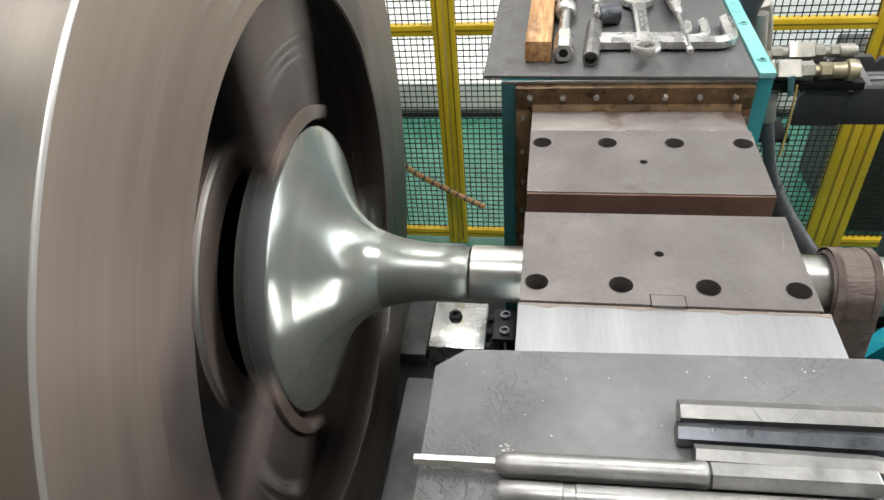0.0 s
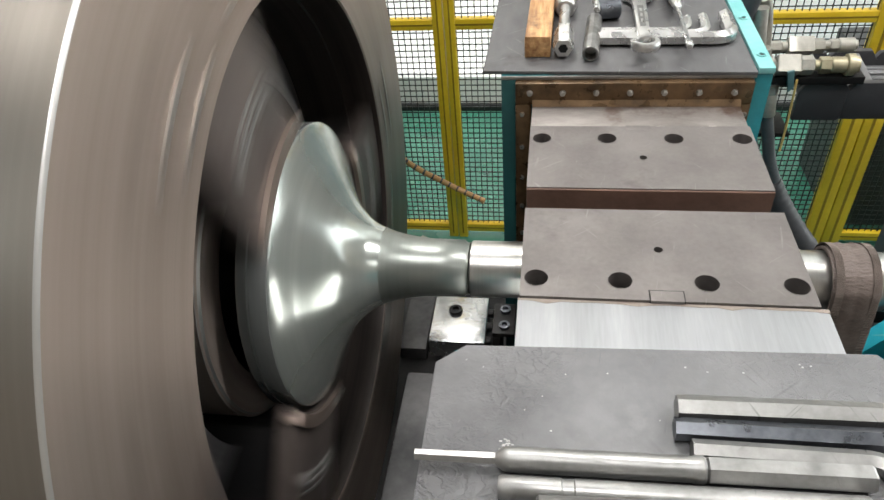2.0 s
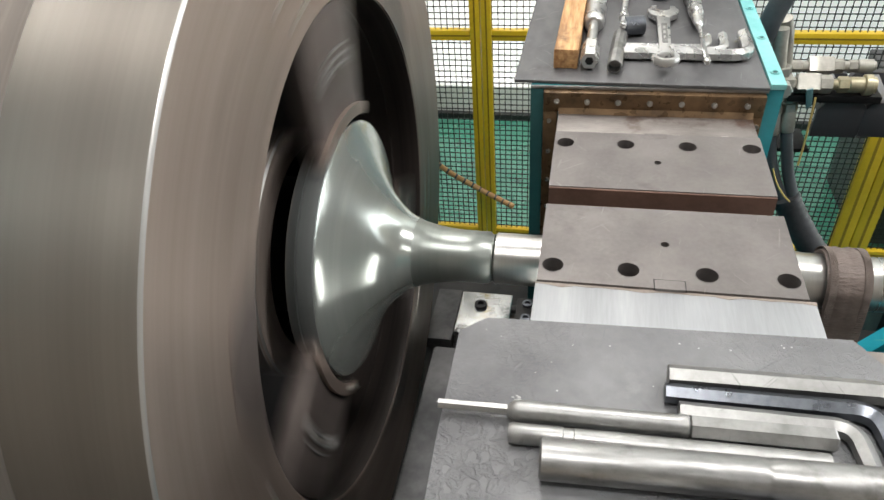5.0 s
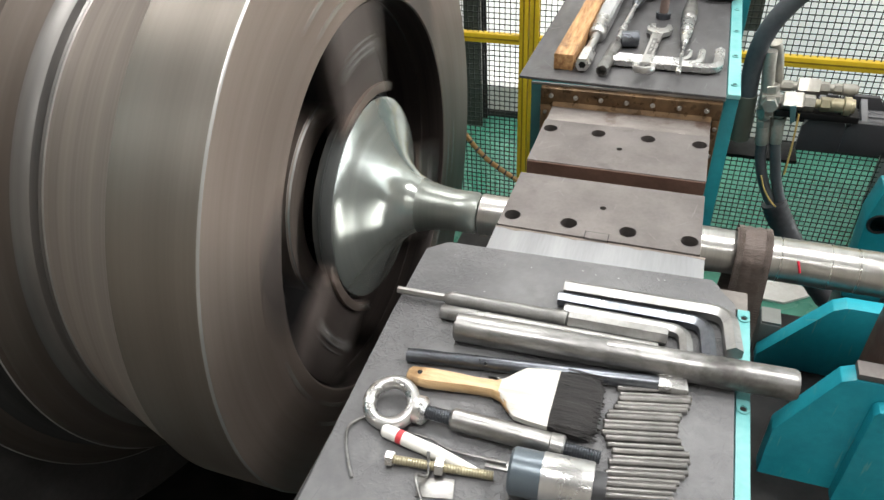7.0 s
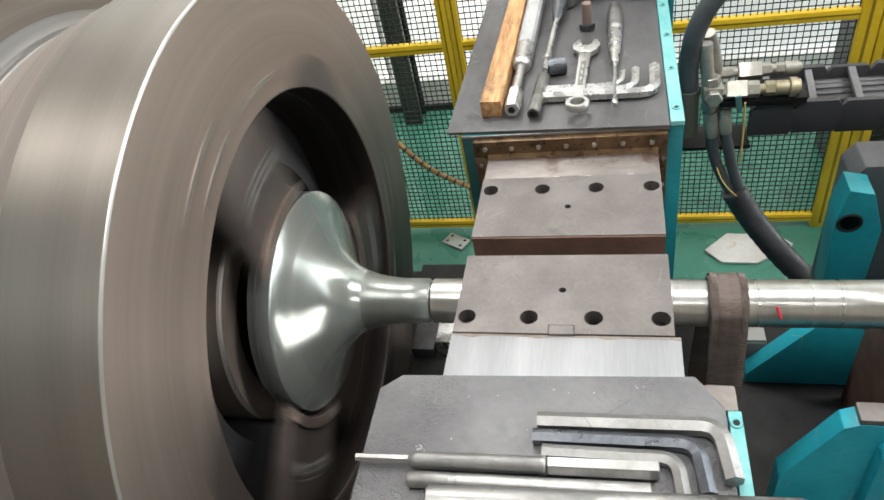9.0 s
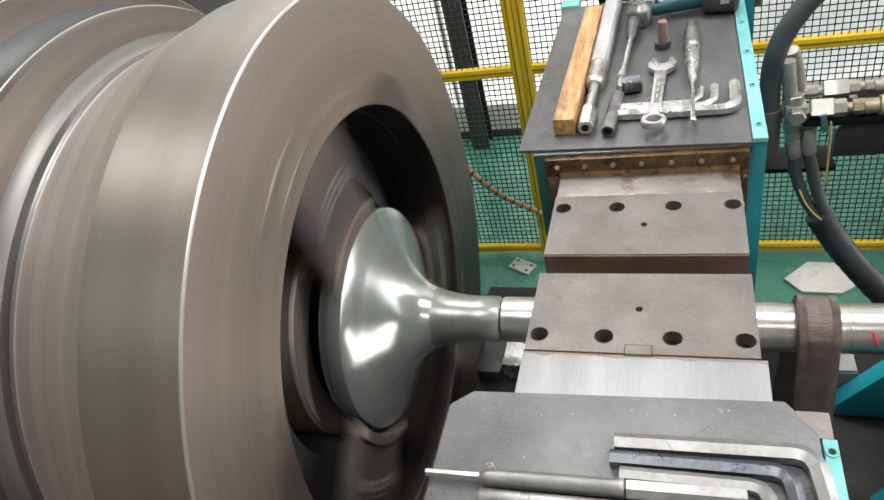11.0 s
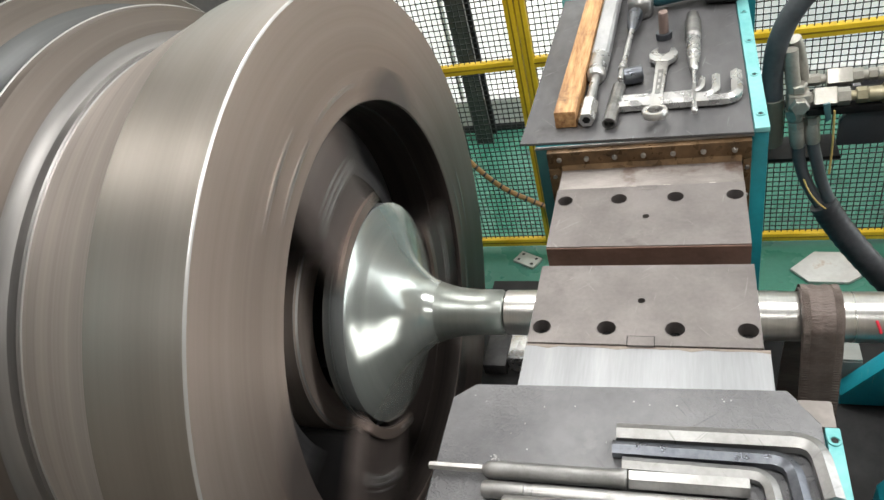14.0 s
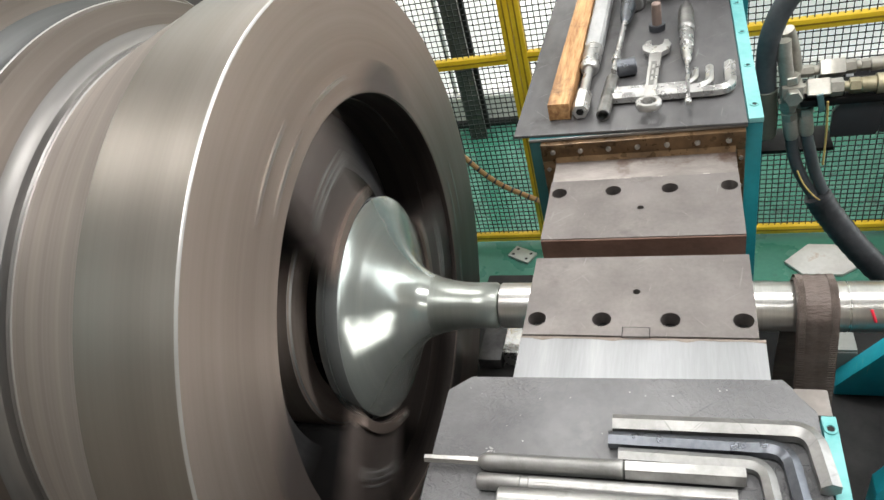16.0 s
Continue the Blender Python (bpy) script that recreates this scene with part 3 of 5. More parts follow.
shaft = thing("shaft", "ground steel shaft lying through the clamp", "shaft", at=pose(0, AY, AZ))
part("bar", lathe([(-0.0925, 0), (-0.0925, 0.0375), (-0.0905, 0.0395), (0.34, 0.0395), (0.342, 0.0385), (0.52, 0.0385), (0.522, 0.0378), (0.62, 0.0378), (0.622, 0.0385), (2.6, 0.0385), (2.6, 0)], 64), bright_steel(), shaft)
bm = tube([(0.464 + 0.0009 * i, 0.0391 * math.cos(a), 0.0391 * math.sin(a)) for i, a in enumerate(np.linspace(2.45, 2.95, 8))], 0.0022, 6, 2)
part("paint_mark", bm, glow("red_marker_paint", (0.75, 0.03, 0.06), 0.0), shaft, "red marker stroke")

# ---- housings at both ends of the clamp ----
def rail_screw(x, y, z, parent):
    sc = part("rail_screw", lathe([(0.0002, 0.0), (0.0002, 0.004), (0.002, 0.0045), (0.002, 0.0072), (0.0, 0.0078)], 16, pose(x, y, z, 0, -90, 0)), light_teal_paint(), parent, "painted socket screw")
    part("socket", lathe([(0.0006, 0.0), (0.0006, 0.0042)], 6, pose(x, y, z, 0, -90, 0)), black_steel(), sc)


def build_back_housing():
    h = thing("clamp_housing", "teal cylinder housing with an oily brown wiper frame", "housing", "clamp housings")
    part("case", prism([(-0.068, 0.42), (-0.068, FLOOR), (0.346, FLOOR), (0.346, 1.14), (0.32, 1.14), (-0.068, 1.14)][1:], 1, 0.432, 1.06, 0.002), teal_paint(), h)
    part("corner_rail", box(0.3225, 0.347, 0.43, 1.06, 1.1405, 1.150, 0.001), light_teal_paint(), h, "light teal top rail")
    part("rear_post", box(0.338, 0.372, 1.0605, 1.13, 0.7, 1.20, 0.002), teal_paint(), h, "teal rear post")
    part("rear_corner", box(-0.098, -0.05, 1.125, 1.17, 1.10, 1.15, 0.002), light_teal_paint(), h, "light teal rear corner")
    for i in range(5):
        rail_screw(0.335, 0.475 + 0.145 * i, 1.150, h)
    part("top_edge", box(-0.0682, 0.3215, 0.4275, 0.4318, 1.1345, 1.1399, 0.0008), tool_grey(), h, "worn grey steel edge")
    # Thin strip that makes the left front edge a darker teal.
    part("side_cover", box(-0.0683, -0.0455, 0.4285, 0.4315, 0.3, 1.138, 0.001), dark_teal_paint(), h, "thin dark teal strip along the case edge")
    fr = bmesh.new()
    add_box(fr, -0.045, 0.318, 0.415, 0.431, 1.0975, 1.134, 0.002)
    add_box(fr, -0.045, -0.020, 0.415, 0.431, 0.70, 1.097, 0.002)
    add_box(fr, 0.304, 0.318, 0.415, 0.431, 0.70, 1.097, 0.002)
    frame_ob = part("wiper_frame", fr, oily_brass(), h, "oily brown wiper frame")
    part("wiper_lip", prism([(0.408, 1.0970), (0.4145, 1.106), (0.4145, 1.0970)], 0, -0.018, 0.302), oily_brass(), h, "brown wiper lip")
    for i in range(7):
        part("frame_screw", lathe([(0, 0), (0, 0.005), (-0.004, 0.0045), (-0.005, 0.003), (-0.005, 0)], 12, Matrix.Translation((-0.022 + 0.052 * i, 0.415, 1.118)) @ pose(0, 0, 0, 0, 0, 90)), bright_steel(), frame_ob)
    for i in range(6):
        for x in (-0.034, 0.311):
            part("frame_screw", lathe([(0, 0), (0, 0.004), (-0.004, 0.0035), (-0.004, 0)], 12, Matrix.Translation((x, 0.415, 1.08 - 0.062 * i)) @ pose(0, 0, 0, 0, 0, 90)), bright_steel(), frame_ob)
    return h


def build_front_housing():
    h = thing("clamp_housing", "teal cylinder housing under the grey tool mat", "housing", "clamp housings")
    part("case", box(-0.080, 0.3665, -0.75, -0.167, FLOOR, 1.112, 0.003), teal_paint(), h)
    part("front_wall", box(-0.080, 0.3265, -0.1665, -0.126, FLOOR, 1.112, 0.003), teal_paint(), h)
    part("ledge", box(-0.155, -0.081, -0.60, -0.055, 0.72, 0.985, 0.004), surface("dark_mottled_steel", (0.018, 0.018, 0.019), (0.062, 0.06, 0.06), 14, (0.4, 0.6), 0.4, 0.1, 80), h, "dark oily steel ledge")
    part("corner_rail", box(0.3525, 0.368, -0.75, -0.1675, 1.1125, 1.124, 0.001), light_teal_paint(), h, "light teal top rail")
    part("end_cap", box(0.3275, 0.366, -0.1662, -0.128, 1.02, 1.1225, 0.004), surface("brown_cap_steel", (0.15, 0.135, 0.123), (0.24, 0.218, 0.20), 14, (0.45, 0.6), 0.4, 0.08, 90), h, "brown-grey steel end cap")
    for y in (-0.185, -0.34):
        rail_screw(0.3602, y, 1.124, h)
    return h


build_back_housing()
build_front_housing()
c = 0.022
solid("rubber_mat", prism([(-0.088 + c, -0.136), (0.318, -0.123), (0.327, -0.135), (0.332, -0.150), (0.349, -0.168), (0.3515, -0.74), (-0.075, -0.74), (-0.092, -0.30), (-0.094, -0.16)], 2, 1.124, 1.131, 0.002), mat_rubber(), "scuffed grey rubber mat on the front housing", "mat")
solid("tool_tray_plate", prism([(-0.098, 0.436), (0.321, 0.424), (0.321, 1.10), (-0.088, 1.12)], 2, 1.1405, 1.1465, 0.0015), tray_sheet(), "dark grey sheet covering the back housing", "sheet")

# ---- machine bed ----
bed = thing("machine_bed", "dark steel machine bed under the clamp and chuck", "machine bed")
part("base", box(0.0, 2.6, -0.12, 0.43, FLOOR, 0.62, 0.01), black_steel(), bed, "black oily base")
part("shelf", box(-0.36, -0.0705, -0.12, 0.80, FLOOR, 0.4285, 0.006), black_steel(), bed, "black oily shelf")
part("pit", box(-0.98, -0.201, -1.6, 1.0, FLOOR, 0.20, 0.01), black_steel(), bed, "black chip tray")

# ---- safety fence ----
FY = 1.62


def build_panel(x0, x1, rails, z0, z1, posts=(True, True), wide=(0.036, 0.036)):
    f = thing("fence_panel", "yellow framed safety fence panel with black wire mesh", "fence", "safety fence panels")
    for x, there, w in ((x0, posts[0], wide[0]), (x1 - wide[1], posts[1], wide[1])):
        if there:
            p = part("post", box(x, x + w, FY - 0.018, FY + 0.018, FLOOR, z1, 0.003), yellow_paint(), f)
            part("post_groove", box(x + w * 0.42, x + w * 0.58, FY - 0.0185, FY - 0.0178, FLOOR + 0.02, z1), plain_dark_yellow(), p, "dark profile groove")
    x0, x1, w = x0 + wide[0] - 0.036, x1 - wide[1] + 0.036, 0.036
    for z in rails:
        r = part("rail", box(x0 + w, x1 - w, FY - 0.016, FY + 0.016, z - 0.018, z + 0.018, 0.003), yellow_paint(), f)
        part("rail_groove", box(x0 + w, x1 - w, FY - 0.0165, FY - 0.0158, z - 0.003, z + 0.003), plain_dark_yellow(), r, "dark profile groove")
    bm = bmesh.new()
    step, t = 0.0215, 0.0016
    x = x0 + w
    while x < x1 - w:
        add_box(bm, x - t, x + t, FY - t, FY + t, z0, z1)
        x += step
    z = z0
    while z < z1:
        add_box(bm, x0 + w, x1 - w, FY + t, FY + 3 * t, z - t, z + t)
        z += step
    part("wire_mesh", bm, wire_black(), f, "black welded wire mesh")
    return f


def plain_dark_yellow():
    return surface("shadowed_yellow", (0.20, 0.12, 0.005), (0.3, 0.19, 0.01), 9, (0.5, 0.7), 0.0, 0)


RAILS = (-0.112, 0.742, 1.75)
build_panel(-2.5, -1.19, RAILS, -0.13, 1.77)
build_panel(-1.185, -0.85, RAILS, -0.13, 1.77, (True, False))
build_panel(-0.885, -0.345, RAILS, -0.13, 1.77)
build_panel(-0.341, 1.05, RAILS, -0.13, 1.77, wide=(0.036, 0.062))
build_panel(1.054, 2.355, RAILS, -0.13, 1.77, wide=(0.062, 0.036))

# ---- more materials ----
def tool_chrome():
    return surface("worn_tool_chrome", (0.48, 0.475, 0.465), (0.62, 0.615, 0.60), 18, (0.22, 0.36), 0.85, 0.02, 160)


def tool_steel():
    return surface("grey_tool_steel", (0.20, 0.195, 0.19), (0.36, 0.355, 0.345), 26, (0.3, 0.48), 0.9, 0.08, 160, (0.4, 1, 1), stain=(0.115, 0.11, 0.105), stain_at=0.53)


def blue_steel():
    return surface("blued_dark_steel", (0.10, 0.108, 0.122), (0.17, 0.18, 0.20), 20, (0.25, 0.4), 0.9, 0.05, 160)


def dull_alloy():
    return surface("dull_pale_alloy", (0.36, 0.365, 0.37), (0.50, 0.505, 0.51), 22, (0.35, 0.5), 0.55, 0.08, 160, (1, 0.3, 1), scratch=(0.34, 0.34, 0.345))


def raw_wood():
    return surface("oily_pine_wood", (0.26, 0.115, 0.04), (0.60, 0.36, 0.16), 14, (0.5, 0.7), 0.0, 0.3, 60, (8, 0.7, 8), stain=(0.16, 0.08, 0.035), stain_at=0.62)


def brush_wood():
    return surface("varnished_brush_wood", (0.45, 0.27, 0.12), (0.66, 0.47, 0.26), 12, (0.3, 0.45), 0.0, 0.1, 80, (1, 6, 6), stain=(0.12, 0.055, 0.025), stain_at=0.52)


def white_bristle():
    return surface("white_bristle", (0.50, 0.48, 0.43), (0.76, 0.74, 0.69), 20, (0.6, 0.8), 0.0, 0.4, 180, (0.3, 4, 4))


def dark_bristle():
    return surface("black_bristle", (0.008, 0.007, 0.007), (0.026, 0.023, 0.022), 22, (0.6, 0.85), 0.0, 0.8, 200, (0.25, 4, 4))


def black_rubber():
    return surface("black_hose_rubber", (0.02, 0.021, 0.023), (0.055, 0.056, 0.06), 10, (0.35, 0.6), 0.0, 0.15, 90)


def grey_hose():
    return surface("dark_grey_hose", (0.045, 0.050, 0.056), (0.088, 0.096, 0.105), 9, (0.35, 0.55), 0.0, 0.1, 90)


def zinc():
    return surface("zinc_plated_fitting", (0.34, 0.325, 0.285), (0.50, 0.48, 0.43), 26, (0.28, 0.45), 0.55, 0.05, 150)


def yellow_zinc():
    return surface("yellow_zinc_fitting", (0.32, 0.285, 0.19), (0.47, 0.42, 0.29), 26, (0.28, 0.45), 0.6, 0.05, 150)


def belt_webbing():
    return surface("oily_brown_webbing", (0.065, 0.048, 0.040), (0.15, 0.115, 0.10), 14, (0.5, 0.75), 0.0, 0.9, 240, (0.25, 1, 1))


def plain(name, c, rough=0.5, metal=0.0):
    return surface(name, tuple(v * 0.88 for v in c), tuple(min(1, v * 1.1) for v in c), 12, (rough * 0.85, rough * 1.15), metal, 0.05, 100)


# ---- strap over the shaft ----
def strap_sect(w, t):
    return [(-w, -t), (w, -t), (w, -t * 0.2), (w * 0.62, t * 0.5), (w * 0.30, t), (w * 0.1, t * 0.6), (-w * 0.1, t * 0.6), (-w * 0.3, t), (-w * 0.62, t * 0.5), (-w, -t * 0.2)]


def build_strap():
    r = 0.0455
    pts = [(0.404, AY - 0.062, 0.40), (0.402, AY - 0.060, 0.62), (0.400, AY - 0.056, 0.84), (0.397, AY - 0.050, 0.95)]
    pts += [(0.395, AY - r * math.cos(a), AZ + r * math.sin(a)) for a in np.linspace(0.15, math.pi - 0.15, 9)]
    pts += [(0.392, AY + 0.048, 0.94), (0.385, AY + 0.05, 0.80), (0.375, AY + 0.045, 0.40)]
    bm = bmesh.new()
    line = smooth_line(pts, 6)
    rings = []
    for i, p in enumerate(line):
        d = (line[min(i + 1, len(line) - 1)] - line[max(i - 1, 0)]).normalized()
        side = Vector((1, 0, 0))
        up = side.cross(d).normalized()
        rings.append([bm.verts.new(p + side * a + up * b) for a, b in strap_sect(0.0285, 0.0048)])
    for a, b in zip(rings, rings[1:]):
        k = len(a)
        for i in range(k):
            bm.faces.new((a[i], a[(i + 1) % k], b[(i + 1) % k], b[i]))
    bm.faces.new(rings[0])
    bm.faces.new(rings[-1])
    st = thing("lifting_strap", "oily brown woven strap hanging over the steel shaft", "strap")
    part("webbing", bm, belt_webbing(), st, sharp=50)
    for off in (-0.0215, 0.0215):
        bm = bmesh.new()
        for i in range(3, len(line) - 3):
            d = (line[i + 1] - line[i - 1]).normalized()
            up = Vector((1, 0, 0)).cross(d).normalized()
            for k in range(3):
                p = line[i].lerp(line[i + 1], k / 3) + up * (0.0036 if off else 0.0034) + Vector((off, 0, 0))
                s = Vector((1, 0, 0)) * (0.0048 if off else 0.0075)
                add_tube(bm, [p - s, p + s], 0.0007, 5, smooth=False)
        part("stitching", bm, surface("worn_stitching", (0.075, 0.057, 0.048), (0.15, 0.118, 0.102), 40, (0.5, 0.7), 0, 0), st, "worn lighter stitching", kind="stuff")
    return st


build_strap()

# ---- bits below the shaft ----
part("riser", box(-0.010, 0.318, -0.10, 0.42, 0.6205, 0.825, 0.004), black_steel(), bed, "dark riser block")
stop = thing("stop_block", "bright steel stop block with a socket screw", "block")
BX, BY, BZ = -0.247, 0.448, 0.429
part("plate", box(BX, BX + 0.128, BY, BY + 0.146, BZ, BZ + 0.052, 0.003), surface("polished_block_steel", (0.42, 0.42, 0.42), (0.56, 0.56, 0.55), 14, (0.12, 0.34), 0.95, 0.03, 120, scratch=(0.25, 0.24, 0.23)), stop)
part("screw", lathe([(0.0005, 0.0), (0.0005, 0.007), (0.008, 0.009), (0.008, 0.015), (0.0005, 0.0165)], 20, pose(BX + 0.052, BY + 0.097, BZ + 0.052, 0, -90, 0)), black_steel(), stop, "dark socket screw")
for i in range(3):
    part("adjusting_screw", rod((BX + 0.127, BY + 0.018 + 0.044 * i, BZ + 0.040), (BX + 0.142, BY + 0.018 + 0.044 * i, BZ + 0.040), 0.010, 10), black_steel(), stop)
sensor = thing("screw_clamp", "small black clamp with socket screws", "clamp")
part("body", box(-0.088, -0.0715, 0.322, 0.406, 0.429, 0.641, 0.003), black_steel(), sensor)
part("head", box(-0.0880, -0.0440, 0.322, 0.406, 0.6412, 0.652, 0.003), black_steel(), sensor)
for y in (0.342, 0.385):
    part("screw", lathe([(0.6525, 0), (0.6525, 0.005), (0.658, 0.006), (0.658, 0.0105), (0.6525, 0.011)], 16, pose(-0.065, y, 0, 0, -90, 0)), blue_steel(), sensor)
part("side_cover", box(-0.315, -0.252, 0.436, 0.615, 0.4287, 0.465, 0.004), surface("dark_mottled_steel", (0.03, 0.03, 0.032), (0.10, 0.098, 0.098)), bed, "dark grey cover")

work = thing("work_light", "small work light on the clamp body, mirrored in the valve", "work light")
part("case", box(-0.0205, -0.0142, -0.010, 0.050, 0.866, 1.030, 0.002), black_steel(), work)
part("lens", box(-0.0225, -0.0207, 0.0, 0.040, 0.874, 1.022, 0.0005), glow("work_light_lens", (1.0, 0.99, 0.95), 7.0), work, "glowing white lens")


# ---- cradle on the right ----
def build_cradle():
    c = thing("shaft_cradle", "bright teal welded cradle under the shaft", "cradle")
    side = [(0.487, FLOOR), (0.484, 0.745), (0.553, 0.895), (0.572, 0.905), (2.4, 0.905), (2.4, FLOOR)]
    part("front_plate", prism(side, 1, -0.035, 0.0, 0.002), bright_teal_paint(), c)
    part("back_plate", prism([(0.484, FLOOR), (0.481, 0.645), (0.590, 0.800), (0.612, 0.812), (2.4, 0.812), (2.4, FLOOR)], 1, 0.25, 0.285, 0.002), bright_teal_paint(), c)
    # Darker teal than the plates: the trough's shade is put into its paint.
    part("trough", prism([(0.001, 0.56), (0.249, 0.50), (0.249, 0.46), (0.001, 0.46)], 0, 0.53, 2.4), teal_paint(), c, "sloped trough, in darker teal as shade")
    part("wear_strip", box(0.572, 2.4, -0.034, -0.001, 0.9055, 0.918, 0.002), plate_steel(), c, "steel wear strip")
    part("rib", prism([(0.606, FLOOR), (0.606, 0.86), (0.612, 0.87), (2.38, 0.87), (2.38, FLOOR)], 1, -0.062, -0.0355, 0.004), bright_teal_paint(), c)
    part("roller_bracket", box(0.655, 0.70, 0.03, 0.22, 0.50, 0.945, 0.004), rusty_steel(), c, "rust-brown roller bracket")
    part("roller", rod((0.72, 0.05, 0.90), (0.72, 0.20, 0.90), 0.045, 24), tool_steel(), c, "steel support roller")
    return c


build_cradle()
sw = thing("junction_box", "small grey junction box behind the teal cradle", "box")
part("body", box(0.478, 0.52, 0.288, 0.34, 0.58, 0.70, 0.004), plain("grey_box_paint", (0.13, 0.14, 0.13)), sw)
part("lid", box(0.4795, 0.5185, 0.29, 0.338, 0.7005, 0.706, 0.001), plain("grey_box_lid", (0.20, 0.205, 0.19)), sw)


def build_carriage():
    c = thing("tail_carriage", "dark steel carriage with a teal lug behind the shaft", "carriage")
    part("body", prism([(0.668, FLOOR), (0.668, 0.955), (0.690, 0.985), (2.4, 0.985), (2.4, FLOOR)], 1, 0.49, 0.575, 0.004), surface("dark_carriage_paint", (0.045, 0.047, 0.05), (0.085, 0.087, 0.09), 7, (0.4, 0.6), 0.2, 0.08, 80), c)
    lug = [(0.645, 0.70), (0.636, 0.905), (0.648, 0.98), (0.692, 0.97), (0.722, 0.88), (0.722, 0.70)]
    l = part("lug", prism(lug, 1, 0.425, 0.488, 0.003), teal_paint(), c, "bright teal lug")
    part("bore", lathe([(0, 0), (0, 0.017), (0.002, 0.021), (0, 0.024)], 24, pose(0.662, 0.425, 0.90, 0, 0, -90)), black_steel(), l, "dark bore")
    part("nut", lathe([(0.9855, 0.0), (0.9855, 0.018), (1.0, 0.018), (1.0, 0.011), (1.02, 0.011), (1.02, 0)], 6, pose(0.79, 0.532, 0, 0, -90, 0)), tool_steel(), c, "hexagon nut")
    return c


build_carriage()


# ---- cable chain, hoses and fittings ----
def build_chain():
    c = thing("cable_chain", "black plastic cable chain with bundled hoses inside", "cable chain")
    mat, pitch = plain("black_chain_plastic", (0.042, 0.042, 0.046), 0.42), 0.098
    for i in range(15):
        x = 0.545 + pitch * i
        for y in (0.850, 1.005):
            out = [(x - 0.004, 0.824), (x + pitch * 0.9, 0.824), (x + pitch + 0.004, 0.845), (x + pitch + 0.004, 0.888), (x + pitch * 0.9, 0.910), (x + 0.01, 0.910), (x - 0.004, 0.89)]
            out = [(a, b + 0.004 * (i % 2)) for a, b in out]
            o = 0.0015 if i % 2 else 0.0
            part("link_plate", prism(out, 1, y - 0.008 - o, y + 0.006 + o, 0.0015), mat, c)
        part("crossbar", prism([(x + 0.03, 0.857), (x + 0.046, 0.857), (x + 0.060, 1.0), (x + 0.044, 1.0)], 2, 0.896, 0.909, 0.001), plain("grey_chain_bar", (0.14, 0.14, 0.145), 0.5), c, "grey crossbar")
    for k, y in enumerate((0.875, 0.905, 0.935, 0.965, 0.99)):
        part("cable", tube([(0.56, y, 0.87), (0.9, y + 0.006 * math.sin(k), 0.872), (1.4, y, 0.868), (2.0, y, 0.87)], 0.011 + 0.002 * (k % 2), 10), black_rubber(), c)
    return c


build_chain()


def fitting_run(name, start, step, pieces, label, group):
    """Couplings in a row: pieces are (length, radius, sides, material)."""
    f = thing(name, label, "fitting", group)
    p, d = Vector(start), Vector(step).normalized()
    for length, r, sides, mat, nm in pieces:
        r = r * 1.28
        q = p + d * length
        mm, l = along(p, q)
        part(nm, lathe([(0, 0), (0, r * 0.92), (length * 0.06, r), (length * 0.94, r), (length, r * 0.92), (length, 0)], sides, mm), mat, f, sharp=25)
        p = q
    return f


Zn, Yz = zinc(), yellow_zinc()
row1 = [(0.03, 0.011, 6, Zn, "nut"), (0.012, 0.009, 16, Zn, "neck"), (0.052, 0.0185, 4, Zn, "valve_body"), (0.022, 0.013, 6, Zn, "nut"), (0.01, 0.009, 16, Zn, "neck"), (0.018, 0.011, 6, Zn, "nut"), (0.032, 0.012, 20, Zn, "coupling"), (0.006, 0.008, 16, Zn, "tip")]
row2 = [(0.026, 0.012, 6, Zn, "nut"), (0.048, 0.0205, 4, Zn, "valve_body"), (0.026, 0.016, 6, Zn, "nut"), (0.012, 0.009, 16, Yz, "neck"), (0.022, 0.014, 6, Yz, "nut"), (0.030, 0.0135, 20, Yz, "coupling"), (0.016, 0.018, 20, Yz, "collar"), (0.008, 0.014, 20, Yz, "tip")]
fitting_run("hydraulic_fitting", (0.472, 0.907, 0.966), (1, 0.0, 0.02), row1, "zinc hydraulic couplings in a row above the cable chain", "hydraulic fittings")
fitting_run("hydraulic_fitting", (0.455, 0.849, 0.951), (1, -0.01, 0.01), row2, "zinc and brass-coloured hydraulic couplings in a row", "hydraulic fittings")
def drop_fitting(top, bottom, elbow, label):
    f = fitting_run("vertical_fitting", top, Vector(bottom) - Vector(top), [(0.022, 0.0165, 6, Zn, "nut"), (0.012, 0.011, 16, Zn, "neck"), (0.020, 0.0145, 6, Zn, "nut"), (0.052, 0.0130, 16, Zn, "ferrule")], label, "hose couplings")
    part("elbow", tube(elbow, 0.0155, 14), Zn, f, "bent zinc elbow")
    return f


drop_fitting((0.4445, 0.85, 0.930), (0.466, 0.85, 0.79), [(0.428, 0.855, 1.075), (0.433, 0.853, 1.03), (0.440, 0.851, 0.985), (0.4445, 0.85, 0.952), (0.4450, 0.85, 0.930)], "zinc hose coupling with elbow pointing down")
drop_fitting((0.480, 0.862, 0.935), (0.492, 0.855, 0.83), [(0.437, 0.885, 1.085), (0.449, 0.892, 1.05), (0.460, 0.902, 1.00), (0.466, 0.906, 0.972), (0.476, 0.907, 0.966)], "zinc hose coupling with elbow pointing down")
part_mat = grey_hose()
solid("hydraulic_hose", tube([(0.4605, 0.85, 0.826), (0.466, 0.85, 0.785), (0.482, 0.848, 0.73), (0.510, 0.845, 0.67), (0.540, 0.838, 0.625)], 0.0138, 14), part_mat, "dark grey hydraulic hose hanging from a coupling", "hose", "hydraulic hoses")
